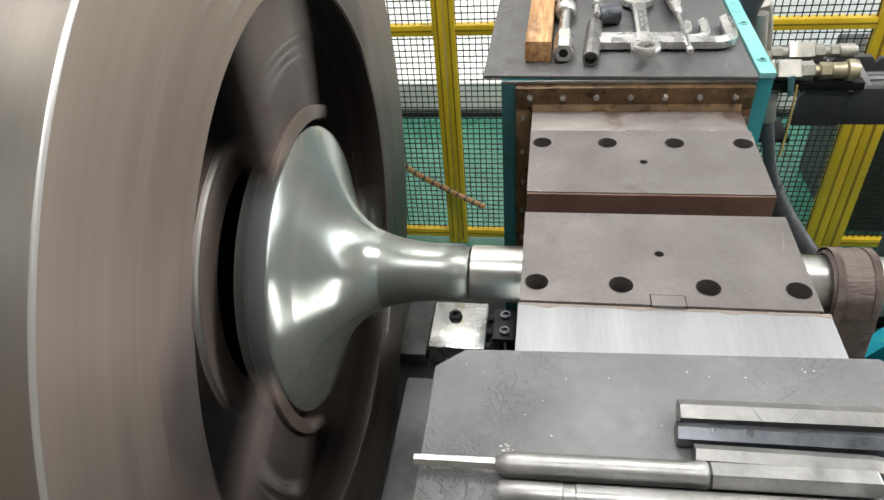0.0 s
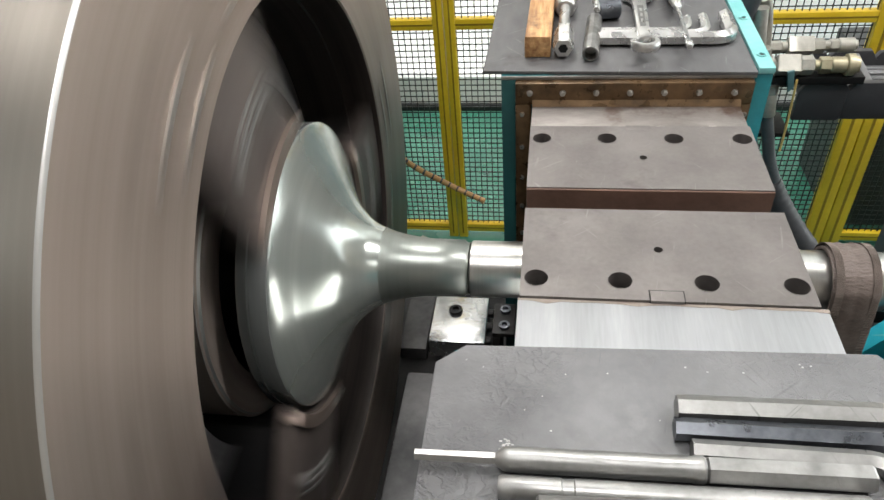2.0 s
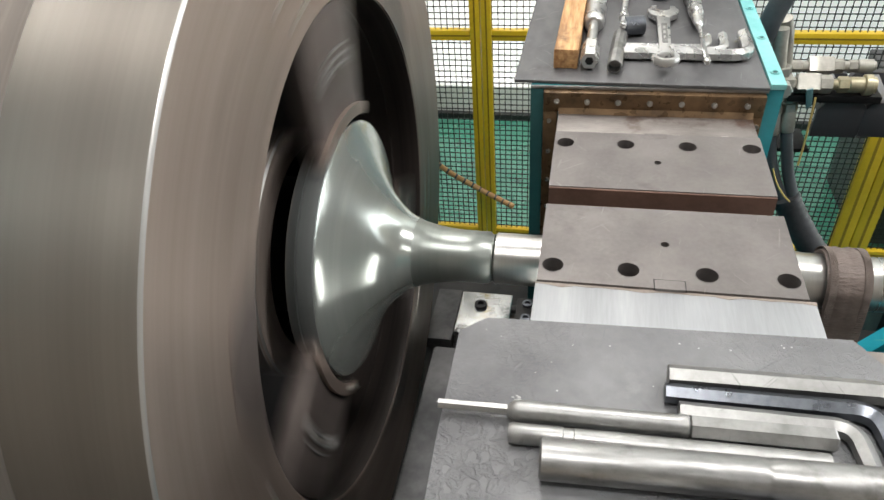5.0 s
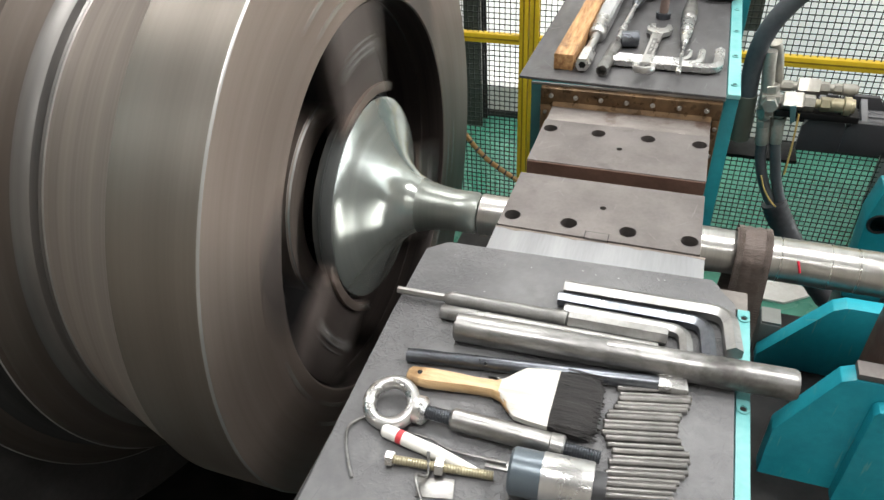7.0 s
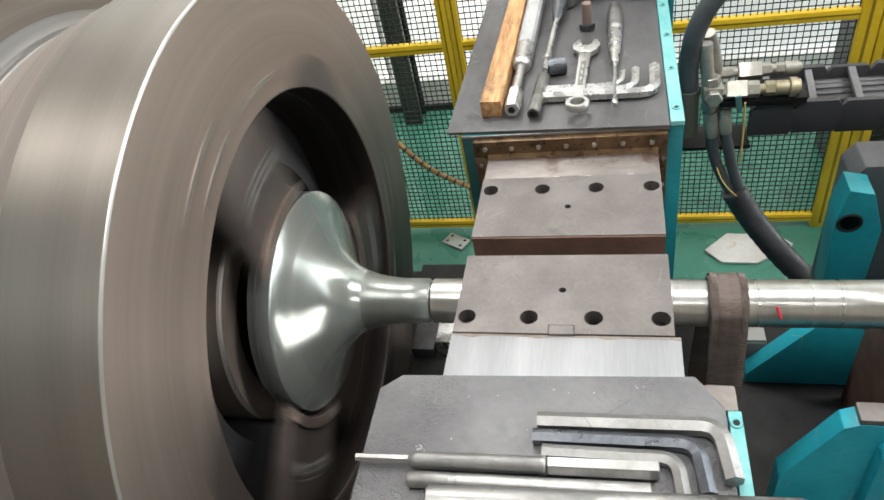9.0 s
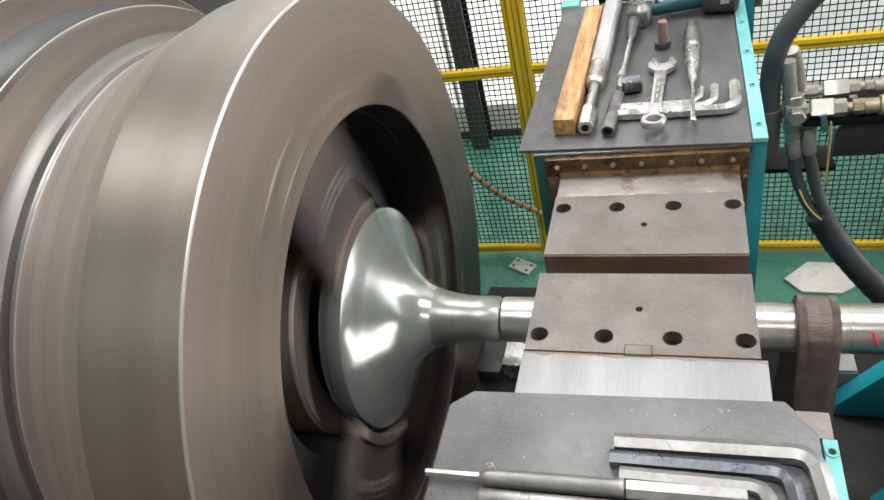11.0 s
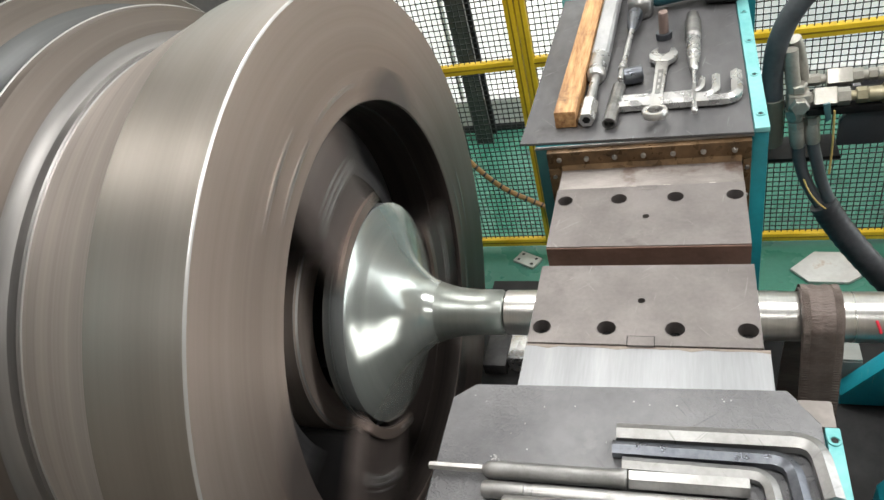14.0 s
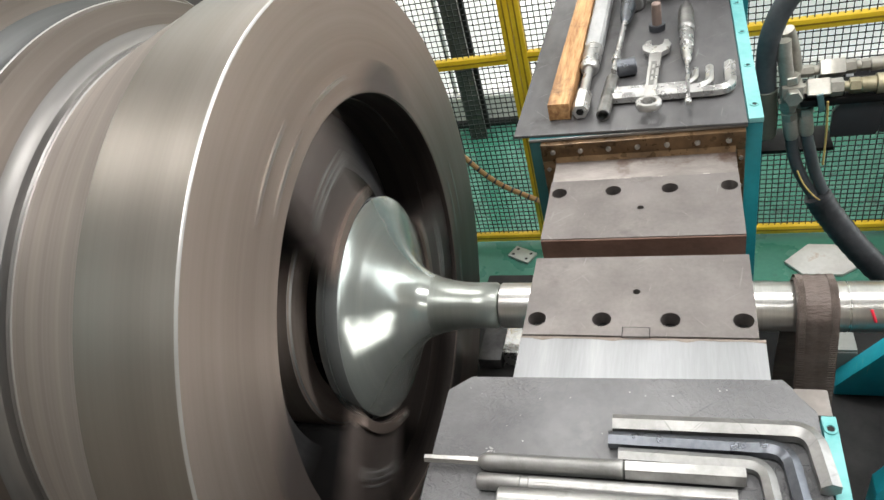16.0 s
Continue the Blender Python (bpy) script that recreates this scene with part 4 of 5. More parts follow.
solid("hydraulic_hose", tube([(0.4915, 0.8555, 0.832), (0.503, 0.852, 0.785), (0.520, 0.848, 0.72), (0.541, 0.842, 0.665), (0.552, 0.838, 0.632)], 0.0138, 14), part_mat, "dark grey hydraulic hose hanging from a coupling", "hose", "hydraulic hoses")
tee = thing("tee_block", "chunky zinc tee joining the hydraulic couplings", "fitting", "hydraulic fittings")
part("body", box(0.428, 0.474, 0.826, 0.872, 0.932, 0.972, 0.005), Zn, tee)
part("collar", rod((0.449, 0.85, 0.972), (0.447, 0.851, 0.992), 0.0205, 6, 0.1), Zn, tee, sharp=25)
part("side_nut", rod((0.451, 0.826, 0.952), (0.451, 0.808, 0.952), 0.0195, 6, 0.1), Zn, tee, sharp=25)
lv = solid("valve_lever", prism([(0.498, 0.952), (0.512, 0.956), (0.518, 0.915), (0.508, 0.905)], 1, 0.815, 0.822, 0.002), plain("dull_teal_lever", (0.07, 0.15, 0.16), 0.4), "dull teal lever on a hydraulic valve", "lever")
solid("yellow_wire", tube([(0.524, 0.826, 0.93), (0.528, 0.829, 0.87), (0.531, 0.832, 0.81), (0.532, 0.834, 0.75)], 0.0025, 8), plain("pale_orange_wire", (0.62, 0.42, 0.14)), "thin orange-yellow wire hanging beside hoses", "wire", "loose wires")
solid("yellow_wire", tube([(0.476, 0.822, 0.745), (0.490, 0.815, 0.712), (0.512, 0.81, 0.68), (0.536, 0.812, 0.655)], 0.0022, 8), plain("pale_orange_wire", (0.62, 0.42, 0.14)), "short orange-yellow wire across the hose joint", "wire", "loose wires")
wrap = bmesh.new()
pts = smooth_line([(0.528, 0.84, 0.655), (0.56, 0.83, 0.60), (0.61, 0.81, 0.53), (0.68, 0.78, 0.45), (0.76, 0.74, 0.38)], 12)
add_tube(wrap, pts, 0.031, 18, smooth=False)
for i, v in enumerate(wrap.verts):
    ring = i // 18
    c0 = pts[min(ring, len(pts) - 1)]
    v.co = c0 + (v.co - c0) * (1 + 0.09 * ((ring + (i % 18) / 18) % 3) / 3)
solid("taped_hose", wrap, black_rubber(), "thick hose wrapped in black tape", "hose", sharp=60)
big = thing("supply_hose", "thick dark grey rubber hose arching over the couplings", "hose")
part("hose", tube([(0.404, 0.87, 0.90), (0.396, 0.86, 1.02), (0.402, 0.85, 1.10), (0.43, 0.85, 1.17), (0.49, 0.85, 1.245), (0.60, 0.85, 1.32), (0.78, 0.85, 1.37), (1.0, 0.85, 1.38)], 0.0225, 18), part_mat, big)
part("end_sleeve", rod((0.405, 0.872, 0.82), (0.400, 0.866, 0.955), 0.0248, 18), plain("olive_sleeve", (0.11, 0.115, 0.09)), big, "olive end sleeve")
brk = thing("hose_bracket", "black steel bracket carrying the hydraulic couplings", "bracket")
part("plate", box(0.372, 0.562, 0.885, 0.985, 0.755, 0.765, 0.001), black_steel(), brk)
part("column", box(0.350, 0.385, 0.895, 0.96, 0.55, 0.96, 0.003), black_steel(), brk)
part("manifold", box(0.470, 0.66, 0.832, 0.925, 0.915, 0.932, 0.002), black_steel(), brk)

# ---- tools on the back housing ----
T = 1.1465
bm = prism([(-0.028, T), (-0.028, T + 0.036), (0.014, T + 0.036), (0.014, T), (0.004, T), (0.004, T + 0.004), (-0.016, T + 0.004), (-0.016, T)], 1, 0.0, 0.545, 0.0025)
bm.transform(Matrix.Translation((-0.005, 0.482, 0)) @ pose(0, 0, 0, 0, 0, -1.5))
solid("wooden_block", bm, raw_wood(), "oily pine wood batten with a grooved end", "wood block")
ex = thing("extension_bar", "long chrome socket extension bar with sliding collar", "wrench")
z = T + 0.0185
part("socket", lathe([(0, 0.008), (0, 0.0155), (0.004, 0.0165), (0.066, 0.0165), (0.072, 0.011), (0.072, 0)], 6, along((0.029, 0.475, z), (0.034, 0.68, z))[0]), tool_chrome(), ex)
part("socket_hole", lathe([(0.0015, 0.0), (0.0015, 0.0095)], 12, along((0.029, 0.4745, z), (0.034, 0.68, z))[0]), black_steel(), ex)
part("spindle", rod((0.0305, 0.545, z), (0.0333, 0.655, z), 0.0095), tool_chrome(), ex)
part("collar", lathe([(0, 0.009), (0.0, 0.015), (0.004, 0.018), (0.016, 0.0205), (0.02, 0.0195), (0.09, 0.0205), (0.09, 0.0)], 20, along((0.0330, 0.64, z), (0.0385, 0.8, z))[0]), tool_chrome(), ex)
part("bar", tube([(0.0360, 0.728, z), (0.056, 1.33, z + 0.016)], 0.0, sect=[(-0.0185, -0.011), (-0.013, -0.0165), (0.013, -0.0165), (0.0185, -0.011), (0.0185, 0.011), (0.013, 0.0165), (-0.013, 0.0165), (-0.0185, 0.011)], smooth=False), dull_alloy(), ex, "pale grey bar")
bs = thing("box_socket", "dark tubular box spanner", "socket")
mm = along((0.072, 0.464, T + 0.0135), (0.083, 0.60, T + 0.0135))[0]
part("tube", lathe([(0.02, 0.0), (0.02, 0.0095), (0, 0.0098), (0, 0.0125), (0.002, 0.0133), (0.137, 0.0133), (0.137, 0.0)], 12, mm), tool_steel(), bs, sharp=20)
cs = thing("impact_socket", "short dark steel socket lying on its side", "socket")
mm = along((0.088, 0.632, T + 0.0185), (0.126, 0.640, T + 0.0185))[0]
part("shell", lathe([(0, 0), (0.0, 0.014), (0.003, 0.018), (0.038, 0.018), (0.040, 0.016), (0.040, 0.011), (0.02, 0.010), (0.02, 0)], 24, mm), blue_steel(), cs)
rt = thing("extension_driver", "chrome ratchet with long thin extension", "ratchet")
part("extension", rod((0.086, 0.60, T + 0.031), (0.098, 0.855, T + 0.022), 0.0058, 14), tool_chrome(), rt)
part("knuckle", rod((0.088, 0.645, T + 0.03), (0.0885, 0.662, T + 0.03), 0.009, 14), tool_chrome(), rt)
part("drive_end", lathe([(0, 0.006), (0.012, 0.011), (0.03, 0.014), (0.06, 0.016), (0.066, 0.0175), (0.085, 0.0175), (0.09, 0)], 20, along((0.0975, 0.84, T + 0.022), (0.105, 0.98, T + 0.024))[0]), blue_steel(), rt)
part("head", lathe([(0, 0), (0, 0.024), (0.006, 0.029), (0.036, 0.030), (0.044, 0.026), (0.052, 0.016), (0.056, 0.014), (0.056, 0)], 28, pose(0.112, 0.962, T + 0.001, 0, -90, 0)), tool_steel(), rt, "bulky grey gear head")
gr = thing("power_tool", "dark teal straight grinder with a black motor end", "grinder")
part("grip", lathe([(0, 0), (0, 0.013), (0.01, 0.018), (0.06, 0.0205), (0.10, 0.024), (0.12, 0.026), (0.12, 0)], 24, along((0.136, 0.978, T + 0.03), (0.262, 1.01, T + 0.036))[0]), plain("dark_teal_plastic", (0.012, 0.075, 0.095), 0.4), gr)
part("motor", lathe([(0, 0), (0, 0.028), (0.006, 0.036), (0.07, 0.037), (0.078, 0.030), (0.078, 0)], 24, along((0.255, 0.995, T + 0.0375), (0.335, 0.985, T + 0.0375))[0]), black_rubber(), gr, "black motor housing")
part("rating_label", prism([(0.29, T + 0.034), (0.315, T + 0.034), (0.315, T + 0.062), (0.29, T + 0.062)], 1, 0.9515, 0.954), plain("grey_label", (0.35, 0.34, 0.33)), gr, "grey rating label")
part("switch", lathe([(0, 0), (0.004, 0.005), (0.008, 0.0045), (0.008, 0)], 12, pose(0.15, 0.975, T + 0.048, 0, -90, 0)), plain("red_plastic", (0.6, 0.03, 0.05), 0.35), gr, "red button")
ub = thing("upright_bolt", "brown bolt standing on its head", "bolt")
part("head", lathe([(0, 0), (0, 0.0165), (0.002, 0.0175), (0.012, 0.0175), (0.014, 0.0165), (0.014, 0)], 20, pose(0.166, 0.832, T, 0, -90, 0)), blue_steel(), ub)
part("shank", lathe([(0.014, 0), (0.014, 0.0105), (0.060, 0.0105), (0.062, 0.009), (0.062, 0)], 16, pose(0.166, 0.832, T, 0, -90, 0)), plain("dull_brown_thread", (0.27, 0.20, 0.175), 0.5, 0.6), ub)


def build_spanner():
    s = thing("combination_spanner", "chrome combination spanner resting on hexagon keys", "spanner")
    m = along((0.1555, 0.468, T + 0.0275), (0.167, 0.745, T + 0.008))[0]
    bm = bmesh.new()
    n = 32
    rings = []
    for r, z in ((0.0135, -0.007), (0.0215, -0.007), (0.0235, -0.003), (0.0235, 0.003), (0.0215, 0.007), (0.0145, 0.007), (0.0135, 0.005), (0.0135, -0.007)):
        rings.append([(r * (1 + (0.04 if r < 0.016 and i % 3 == 0 else 0)) * math.cos(2 * math.pi * i / n), r * math.sin(2 * math.pi * i / n), z) for i in range(n)])
    vs = [[bm.verts.new(p) for p in ring] for ring in rings[:-1]]
    for a, b in zip(vs, vs[1:] + vs[:1]):
        for i in range(n):
            bm.faces.new((a[i], a[(i + 1) % n], b[(i + 1) % n], b[i]))
    bm.transform(m)
    part("ring_end", bm, tool_chrome(), s)
    shaft_out = [(0.021, -0.010), (0.05, -0.0095), (0.20, -0.0115), (0.225, -0.013), (0.225, 0.013), (0.20, 0.0115), (0.05, 0.0095), (0.021, 0.010)]
    bm = prism(shaft_out, 2, -0.0045, 0.0045, 0.0015)
    bm.transform(m)
    sh = part("shank", bm, tool_chrome(), s)
    bm = prism([(0.07, -0.005), (0.18, -0.0055), (0.18, 0.0055), (0.07, 0.005)], 2, 0.0046, 0.0052)
    bm.transform(m)
    part("recess", bm, tool_steel(), sh, "recessed panel with raised lettering")
    for i in range(3):
        bm = prism([(0.09 + 0.028 * i, -0.002), (0.105 + 0.028 * i, -0.002), (0.105 + 0.028 * i, 0.002), (0.09 + 0.028 * i, 0.002)], 2, 0.0053, 0.0058)
        bm.transform(m)
        part("lettering_bar", bm, tool_chrome(), sh)
    jaw = [(0.222, -0.013), (0.238, -0.026), (0.262, -0.030), (0.288, -0.022), (0.290, -0.014), (0.264, -0.013), (0.258, -0.006), (0.258, 0.006), (0.266, 0.013), (0.292, 0.012), (0.288, 0.021), (0.264, 0.029), (0.240, 0.026), (0.222, 0.013)]
    bm = prism(jaw, 2, -0.0055, 0.0055, 0.001)
    bm.transform(m)
    part("open_end", bm, tool_chrome(), s)
    return s


build_spanner()
dr = thing("bit_driver", "knurled chrome driver lying across hexagon keys", "screwdriver")
a, b = Vector((0.224, 0.468, T + 0.022)), Vector((0.228, 0.92, T + 0.014))
m = along(a, b)[0]
part("blade", lathe([(0, 0), (0, 0.004), (0.004, 0.006), (0.014, 0.006), (0.018, 0.0038), (0.17, 0.0038), (0.17, 0)], 14, m), tool_chrome(), dr)
part("chuck", lathe([(0.165, 0.004), (0.17, 0.008), (0.20, 0.0095), (0.21, 0.011), (0.225, 0.011), (0.23, 0.009), (0.23, 0)], 18, m), tool_chrome(), dr)
part("sleeve", lathe([(0.228, 0.009), (0.232, 0.0135), (0.30, 0.0145), (0.306, 0.0125), (0.306, 0)], 24, m), tool_chrome(), dr)
part("grip", lathe([(0.306, 0.0125), (0.312, 0.0165)] + [(0.314 + 0.0035 * i, 0.0162 if i % 2 else 0.0172) for i in range(24)] + [(0.40, 0.0165), (0.412, 0.0140), (0.43, 0.0135), (0.438, 0.011), (0.438, 0)], 24, m), tool_steel(), dr, "dark knurled grip")


def hex_key(corner, long_tip, short_tip, r, mat, label, group, bend=0.022):
    """A bent hexagon bar from the long arm's tip round a corner to the short arm's tip."""
    c, a, b = Vector(corner), Vector(long_tip), Vector(short_tip)
    da, db = (a - c).normalized(), (b - c).normalized()
    pts = [a] + [c + da * bend * 2.2 * (1 - t) ** 2 + db * bend * 2.2 * t ** 2 for t in np.linspace(0, 1, 9)] + [b]
    k = thing("hexagon_key", label, "hex key", group)
    sect = [(y, x) for x, y in hexa(r)][::-1]
    part("long_arm", tube(pts[:2], r, sect=sect, smooth=False), mat, k, sharp=25)
    part("bent_arm", tube(pts[1:], r, sect=sect, smooth=False), mat, k, sharp=25)
    return k


for i, (yy, xe, r) in enumerate(((0.523, 0.300, 0.0115), (0.5455, 0.264, 0.0085), (0.563, 0.238, 0.007))):
    hex_key((xe, yy, T + r), (0.085, yy + 0.004, T + r), (xe + 0.002, 0.617, T + r), r, tool_chrome(), "chrome hexagon key on the back housing", "hexagon keys on the back housing", 0.014)
# valve block behind
vb = thing("valve_block", "black hydraulic valve block with a pale elbow pipe", "valve block")
part("base", box(0.0, 0.315, 1.135, 1.42, 1.1405, 1.175, 0.003), black_steel(), vb)
part("block", box(0.088, 0.182, 1.15, 1.24, 1.1755, 1.225, 0.003), black_steel(), vb)
part("rear_block", box(0.04, 0.31, 1.30, 1.41, 1.1755, 1.31, 0.004), surface("dark_plate_two", (0.03, 0.03, 0.032), (0.06, 0.06, 0.062), 9, (0.4, 0.6), 0.3, 0.1, 80), vb)
part("elbow", tube([(0.128, 1.19, 1.225), (0.128, 1.19, 1.262), (0.14, 1.20, 1.295), (0.18, 1.21, 1.312), (0.28, 1.22, 1.318)], 0.013, 14), plain("pale_pipe", (0.55, 0.55, 0.50), 0.3, 0.8), vb, "pale elbow pipe")
part("cylinder", rod((0.215, 1.22, 1.1755), (0.215, 1.22, 1.275), 0.036, 24), tool_steel(), vb)
part("cylinder", rod((0.275, 1.21, 1.1755), (0.275, 1.21, 1.285), 0.021, 20), plain("grey_cap", (0.20, 0.20, 0.20)), vb)

# ---- tools on the rubber mat ----
M = 1.131
front = "hexagon keys on the rubber mat"
KEY = surface("worn_key_steel", (0.24, 0.237, 0.23), (0.36, 0.355, 0.345), 24, (0.32, 0.5), 0.85, 0.05, 160, scratch=(0.2, 0.2, 0.195))
hex_key((0.338, -0.203, M + 0.0115), (0.126, -0.207, M + 0.0115), (0.346, -0.272, M + 0.0115), 0.0115, KEY, "large bright hexagon key on the rubber mat", front, 0.011)
hex_key((0.311, -0.2265, M + 0.010), (0.122, -0.228, M + 0.010), (0.318, -0.29, M + 0.010), 0.010, blue_steel(), "blued dark hexagon key on the rubber mat", front, 0.010)
hex_key((0.287, -0.247, M + 0.009), (0.134, -0.247, M + 0.009), (0.292, -0.296, M + 0.009), 0.009, KEY, "bright hexagon key on the rubber mat", front, 0.009)
dp = thing("drift_punch", "stepped steel drift punch with a thin hexagonal tip", "punch")
z = M + 0.0115
part("tip", lathe([(0, 0), (0, 0.005), (0.072, 0.0052), (0.072, 0)], 6, along((-0.095, -0.272, z), (0.2, -0.266, z))[0]), KEY, dp, sharp=20)
part("body", lathe([(0.068, 0.0052), (0.074, 0.0095), (0.08, 0.0105), (0.226, 0.0105), (0.228, 0.0115), (0.234, 0.0115), (0.236, 0.010)], 20, along((-0.095, -0.272, z), (0.2, -0.266, z))[0]), KEY, dp)
part("hexagon_end", lathe([(0.236, 0.009), (0.238, 0.0115), (0.36, 0.0115), (0.362, 0.0105), (0.362, 0)], 6, along((-0.095, -0.272, z), (0.2, -0.266, z))[0]), KEY, dp, sharp=20)
sr = thing("stepped_rod", "round steel rod with a chamfered end", "rod")
part("rod", lathe([(0, 0), (0, 0.0085), (0.003, 0.010), (0.05, 0.010), (0.051, 0.0092), (0.06, 0.0092), (0.061, 0.010), (0.28, 0.010), (0.28, 0)], 20, along((-0.023, -0.2955, M + 0.010), (0.25, -0.2905, M + 0.010))[0]), KEY, sr)
bar = thing("steel_bar", "heavy round steel bar with scuffed grey surface", "bar")
m = along((0.008, -0.326, M + 0.0185), (0.413, -0.310, M + 0.0185))[0]
part("thick_end", lathe([(0, 0), (0, 0.0165), (0.002, 0.0185), (0.186, 0.0185), (0.188, 0.0178), (0.191, 0.0178)], 28, m), tool_steel(), bar)
part("long_end", lathe([(0.191, 0.0178), (0.194, 0.0178), (0.196, 0.0185), (0.40, 0.0185), (0.405, 0.0165), (0.405, 0)], 28, m), tool_steel(), bar)
r2 = thing("pry_rod", "dark steel pry rod with a bright flattened end", "rod")
m = along((-0.039, -0.381, M + 0.009), (0.295, -0.338, M + 0.009))[0]
part("rod", lathe([(0, 0), (0, 0.008), (0.002, 0.009), (0.305, 0.009), (0.305, 0)], 20, m), blue_steel(), r2)
bm = prism([(0.304, -0.010), (0.337, -0.012), (0.337, 0.012), (0.304, 0.010)], 2, -0.008, 0.007, 0.002)
bm.transform(m)
part("flat_end", bm, tool_chrome(), r2, "bright flattened end")


def build_brush():
    b = thing("paint_brush", "broad flat brush with wooden handle, white collar and black bristles", "brush")

    def loft(sections, mat, name, label=""):
        bm = bmesh.new()
        rings = []
        for x, cy, hw, hh in sections:
            rings.append([bm.verts.new((x, cy + hw * sx * (1 - 0.10 * (abs(sz) > 0.8)), M + 0.010 + hh * sz)) for sx, sz in ((-1, -0.4), (-0.8, -1), (0.8, -1), (1, -0.4), (1, 0.4), (0.8, 1), (-0.8, 1), (-1, 0.4))])
        for p, q in zip(rings, rings[1:]):
            for i in range(8):
                bm.faces.new((p[i], p[(i + 1) % 8], q[(i + 1) % 8], q[i]))
        bm.faces.new(rings[0])
        bm.faces.new(rings[-1])
        return part(name, bm, mat, b, label, 50)

    loft([(-0.026, -0.412, 0.006, 0.005), (-0.022, -0.412, 0.011, 0.007), (0.0, -0.411, 0.0135, 0.008), (0.03, -0.4085, 0.012, 0.008), (0.06, -0.4065, 0.0095, 0.008), (0.080, -0.405, 0.010, 0.008), (0.092, -0.404, 0.016, 0.008), (0.104, -0.402, 0.030, 0.008), (0.113, -0.401, 0.038, 0.008)], brush_wood(), "handle", "varnished wooden handle")
    loft([(0.088, -0.404, 0.0115, 0.0086), (0.100, -0.402, 0.0255, 0.009), (0.112, -0.401, 0.0385, 0.0092), (0.130, -0.400, 0.042, 0.0095), (0.152, -0.3995, 0.044, 0.0095)], white_bristle(), "collar", "white collar")
    loft([(0.1515, -0.3995, 0.0425, 0.0090), (0.172, -0.400, 0.046, 0.0105), (0.188, -0.401, 0.0465, 0.010), (0.198, -0.402, 0.041, 0.008), (0.205, -0.402, 0.031, 0.005)], dark_bristle(), "bristles", "black bristles")
    rng = random.Random(5)
    bm = bmesh.new()
    for i in range(150):
        y = -0.401 + rng.uniform(-0.046, 0.046)
        zz = M + 0.010 + rng.uniform(-0.006, 0.0095)
        add_tube(bm, [(0.16, y * 0.97 - 0.012, zz + 0.001), (0.204 + rng.uniform(-0.006, 0.005), y + rng.uniform(-0.003, 0.003), zz - 0.002)], 0.0006, 3, smooth=False)
    part("loose_bristle", bm, dark_bristle(), b, "stray bristles")
    part("hanging_hole", lathe([(0, 0), (0, 0.0028), (0.0006, 0.0032)], 14, pose(-0.010, -0.4115, M + 0.0179, 0, -90, 0)), black_steel(), b)
    return b


build_brush()
tb = thing("eye_turnbuckle", "steel turnbuckle with a forged eye", "turnbuckle")
bm = bmesh.new()
n, k = 32, 12
vs = [[bm.verts.new(((0.0265 + 0.0082 * math.cos(2 * math.pi * j / k)) * math.cos(2 * math.pi * i / n), (0.0265 + 0.0082 * math.cos(2 * math.pi * j / k)) * math.sin(2 * math.pi * i / n), 0.0085 * math.sin(2 * math.pi * j / k))) for j in range(k)] for i in range(n)]
for i in range(n):
    for j in range(k):
        bm.faces.new((vs[i][j], vs[(i + 1) % n][j], vs[(i + 1) % n][(j + 1) % k], vs[i][(j + 1) % k]))
bm.transform(pose(-0.027, -0.462, M + 0.0145, 14, 0, 0))
part("eye", bm, tool_chrome(), tb)
m = along((0.002, -0.463, M + 0.0155), (0.214, -0.466, M + 0.0125))[0]
part("shoulder", lathe([(0, 0), (0, 0.010), (0.002, 0.0165), (0.012, 0.0165), (0.016, 0.012), (0.016, 0)], 24, m), tool_chrome(), tb)


def threaded(x0, x1, r, m, pitch=0.0028):
    prof, x = [(x0, 0)], x0
    while x < x1:
        prof += [(x, r * 0.88), (x + pitch * 0.5, r)]
        x += pitch
    return lathe(prof + [(x1, 0)], 16, m)


part("thread", threaded(0.015, 0.05, 0.0082, m), blue_steel(), tb, "dark screw thread")
part("sleeve", lathe([(0.045, 0), (0.045, 0.0105), (0.048, 0.0125), (0.158, 0.0128), (0.159, 0.0140), (0.172, 0.0140), (0.174, 0.012), (0.174, 0)], 24, m), tool_steel(), tb)
part("thread", threaded(0.172, 0.213, 0.0075, m), blue_steel(), tb, "dark screw thread")
mk = thing("marker_pen", "white marker pen with a red band", "pen")
m = along((-0.024, -0.496, M + 0.009), (0.121, -0.521, M + 0.006))[0]
part("barrel", lathe([(0, 0), (0, 0.006), (0.003, 0.008), (0.07, 0.008), (0.10, 0.0055), (0.125, 0.003), (0.13, 0)], 16, m), plain("white_plastic", (0.75, 0.74, 0.70), 0.35), mk)
part("red_band", lathe([(0.020, 0.0082), (0.027, 0.0082)], 16, m), plain("red_print", (0.55, 0.04, 0.05), 0.4), mk, "red printed band")
bo = thing("long_bolt", "yellow zinc bolt with a hexagon nut", "bolt")
m = along((-0.006, -0.530, M + 0.0085), (0.119, -0.515, M + 0.006))[0]
part("head", lathe([(0, 0), (0, 0.0088), (0.008, 0.0088), (0.008, 0)], 6, m), tool_chrome(), bo, sharp=20)
part("shank", threaded(0.008, 0.118, 0.0052, m, 0.003), yellow_zinc(), bo)
part("nut", lathe([(0.055, 0.005), (0.055, 0.0100), (0.064, 0.0100), (0.064, 0.005)], 6, m), tool_chrome(), bo, sharp=20)
cp = thing("holesaw_cup", "steel cup with a dark blue-grey rim", "cup")
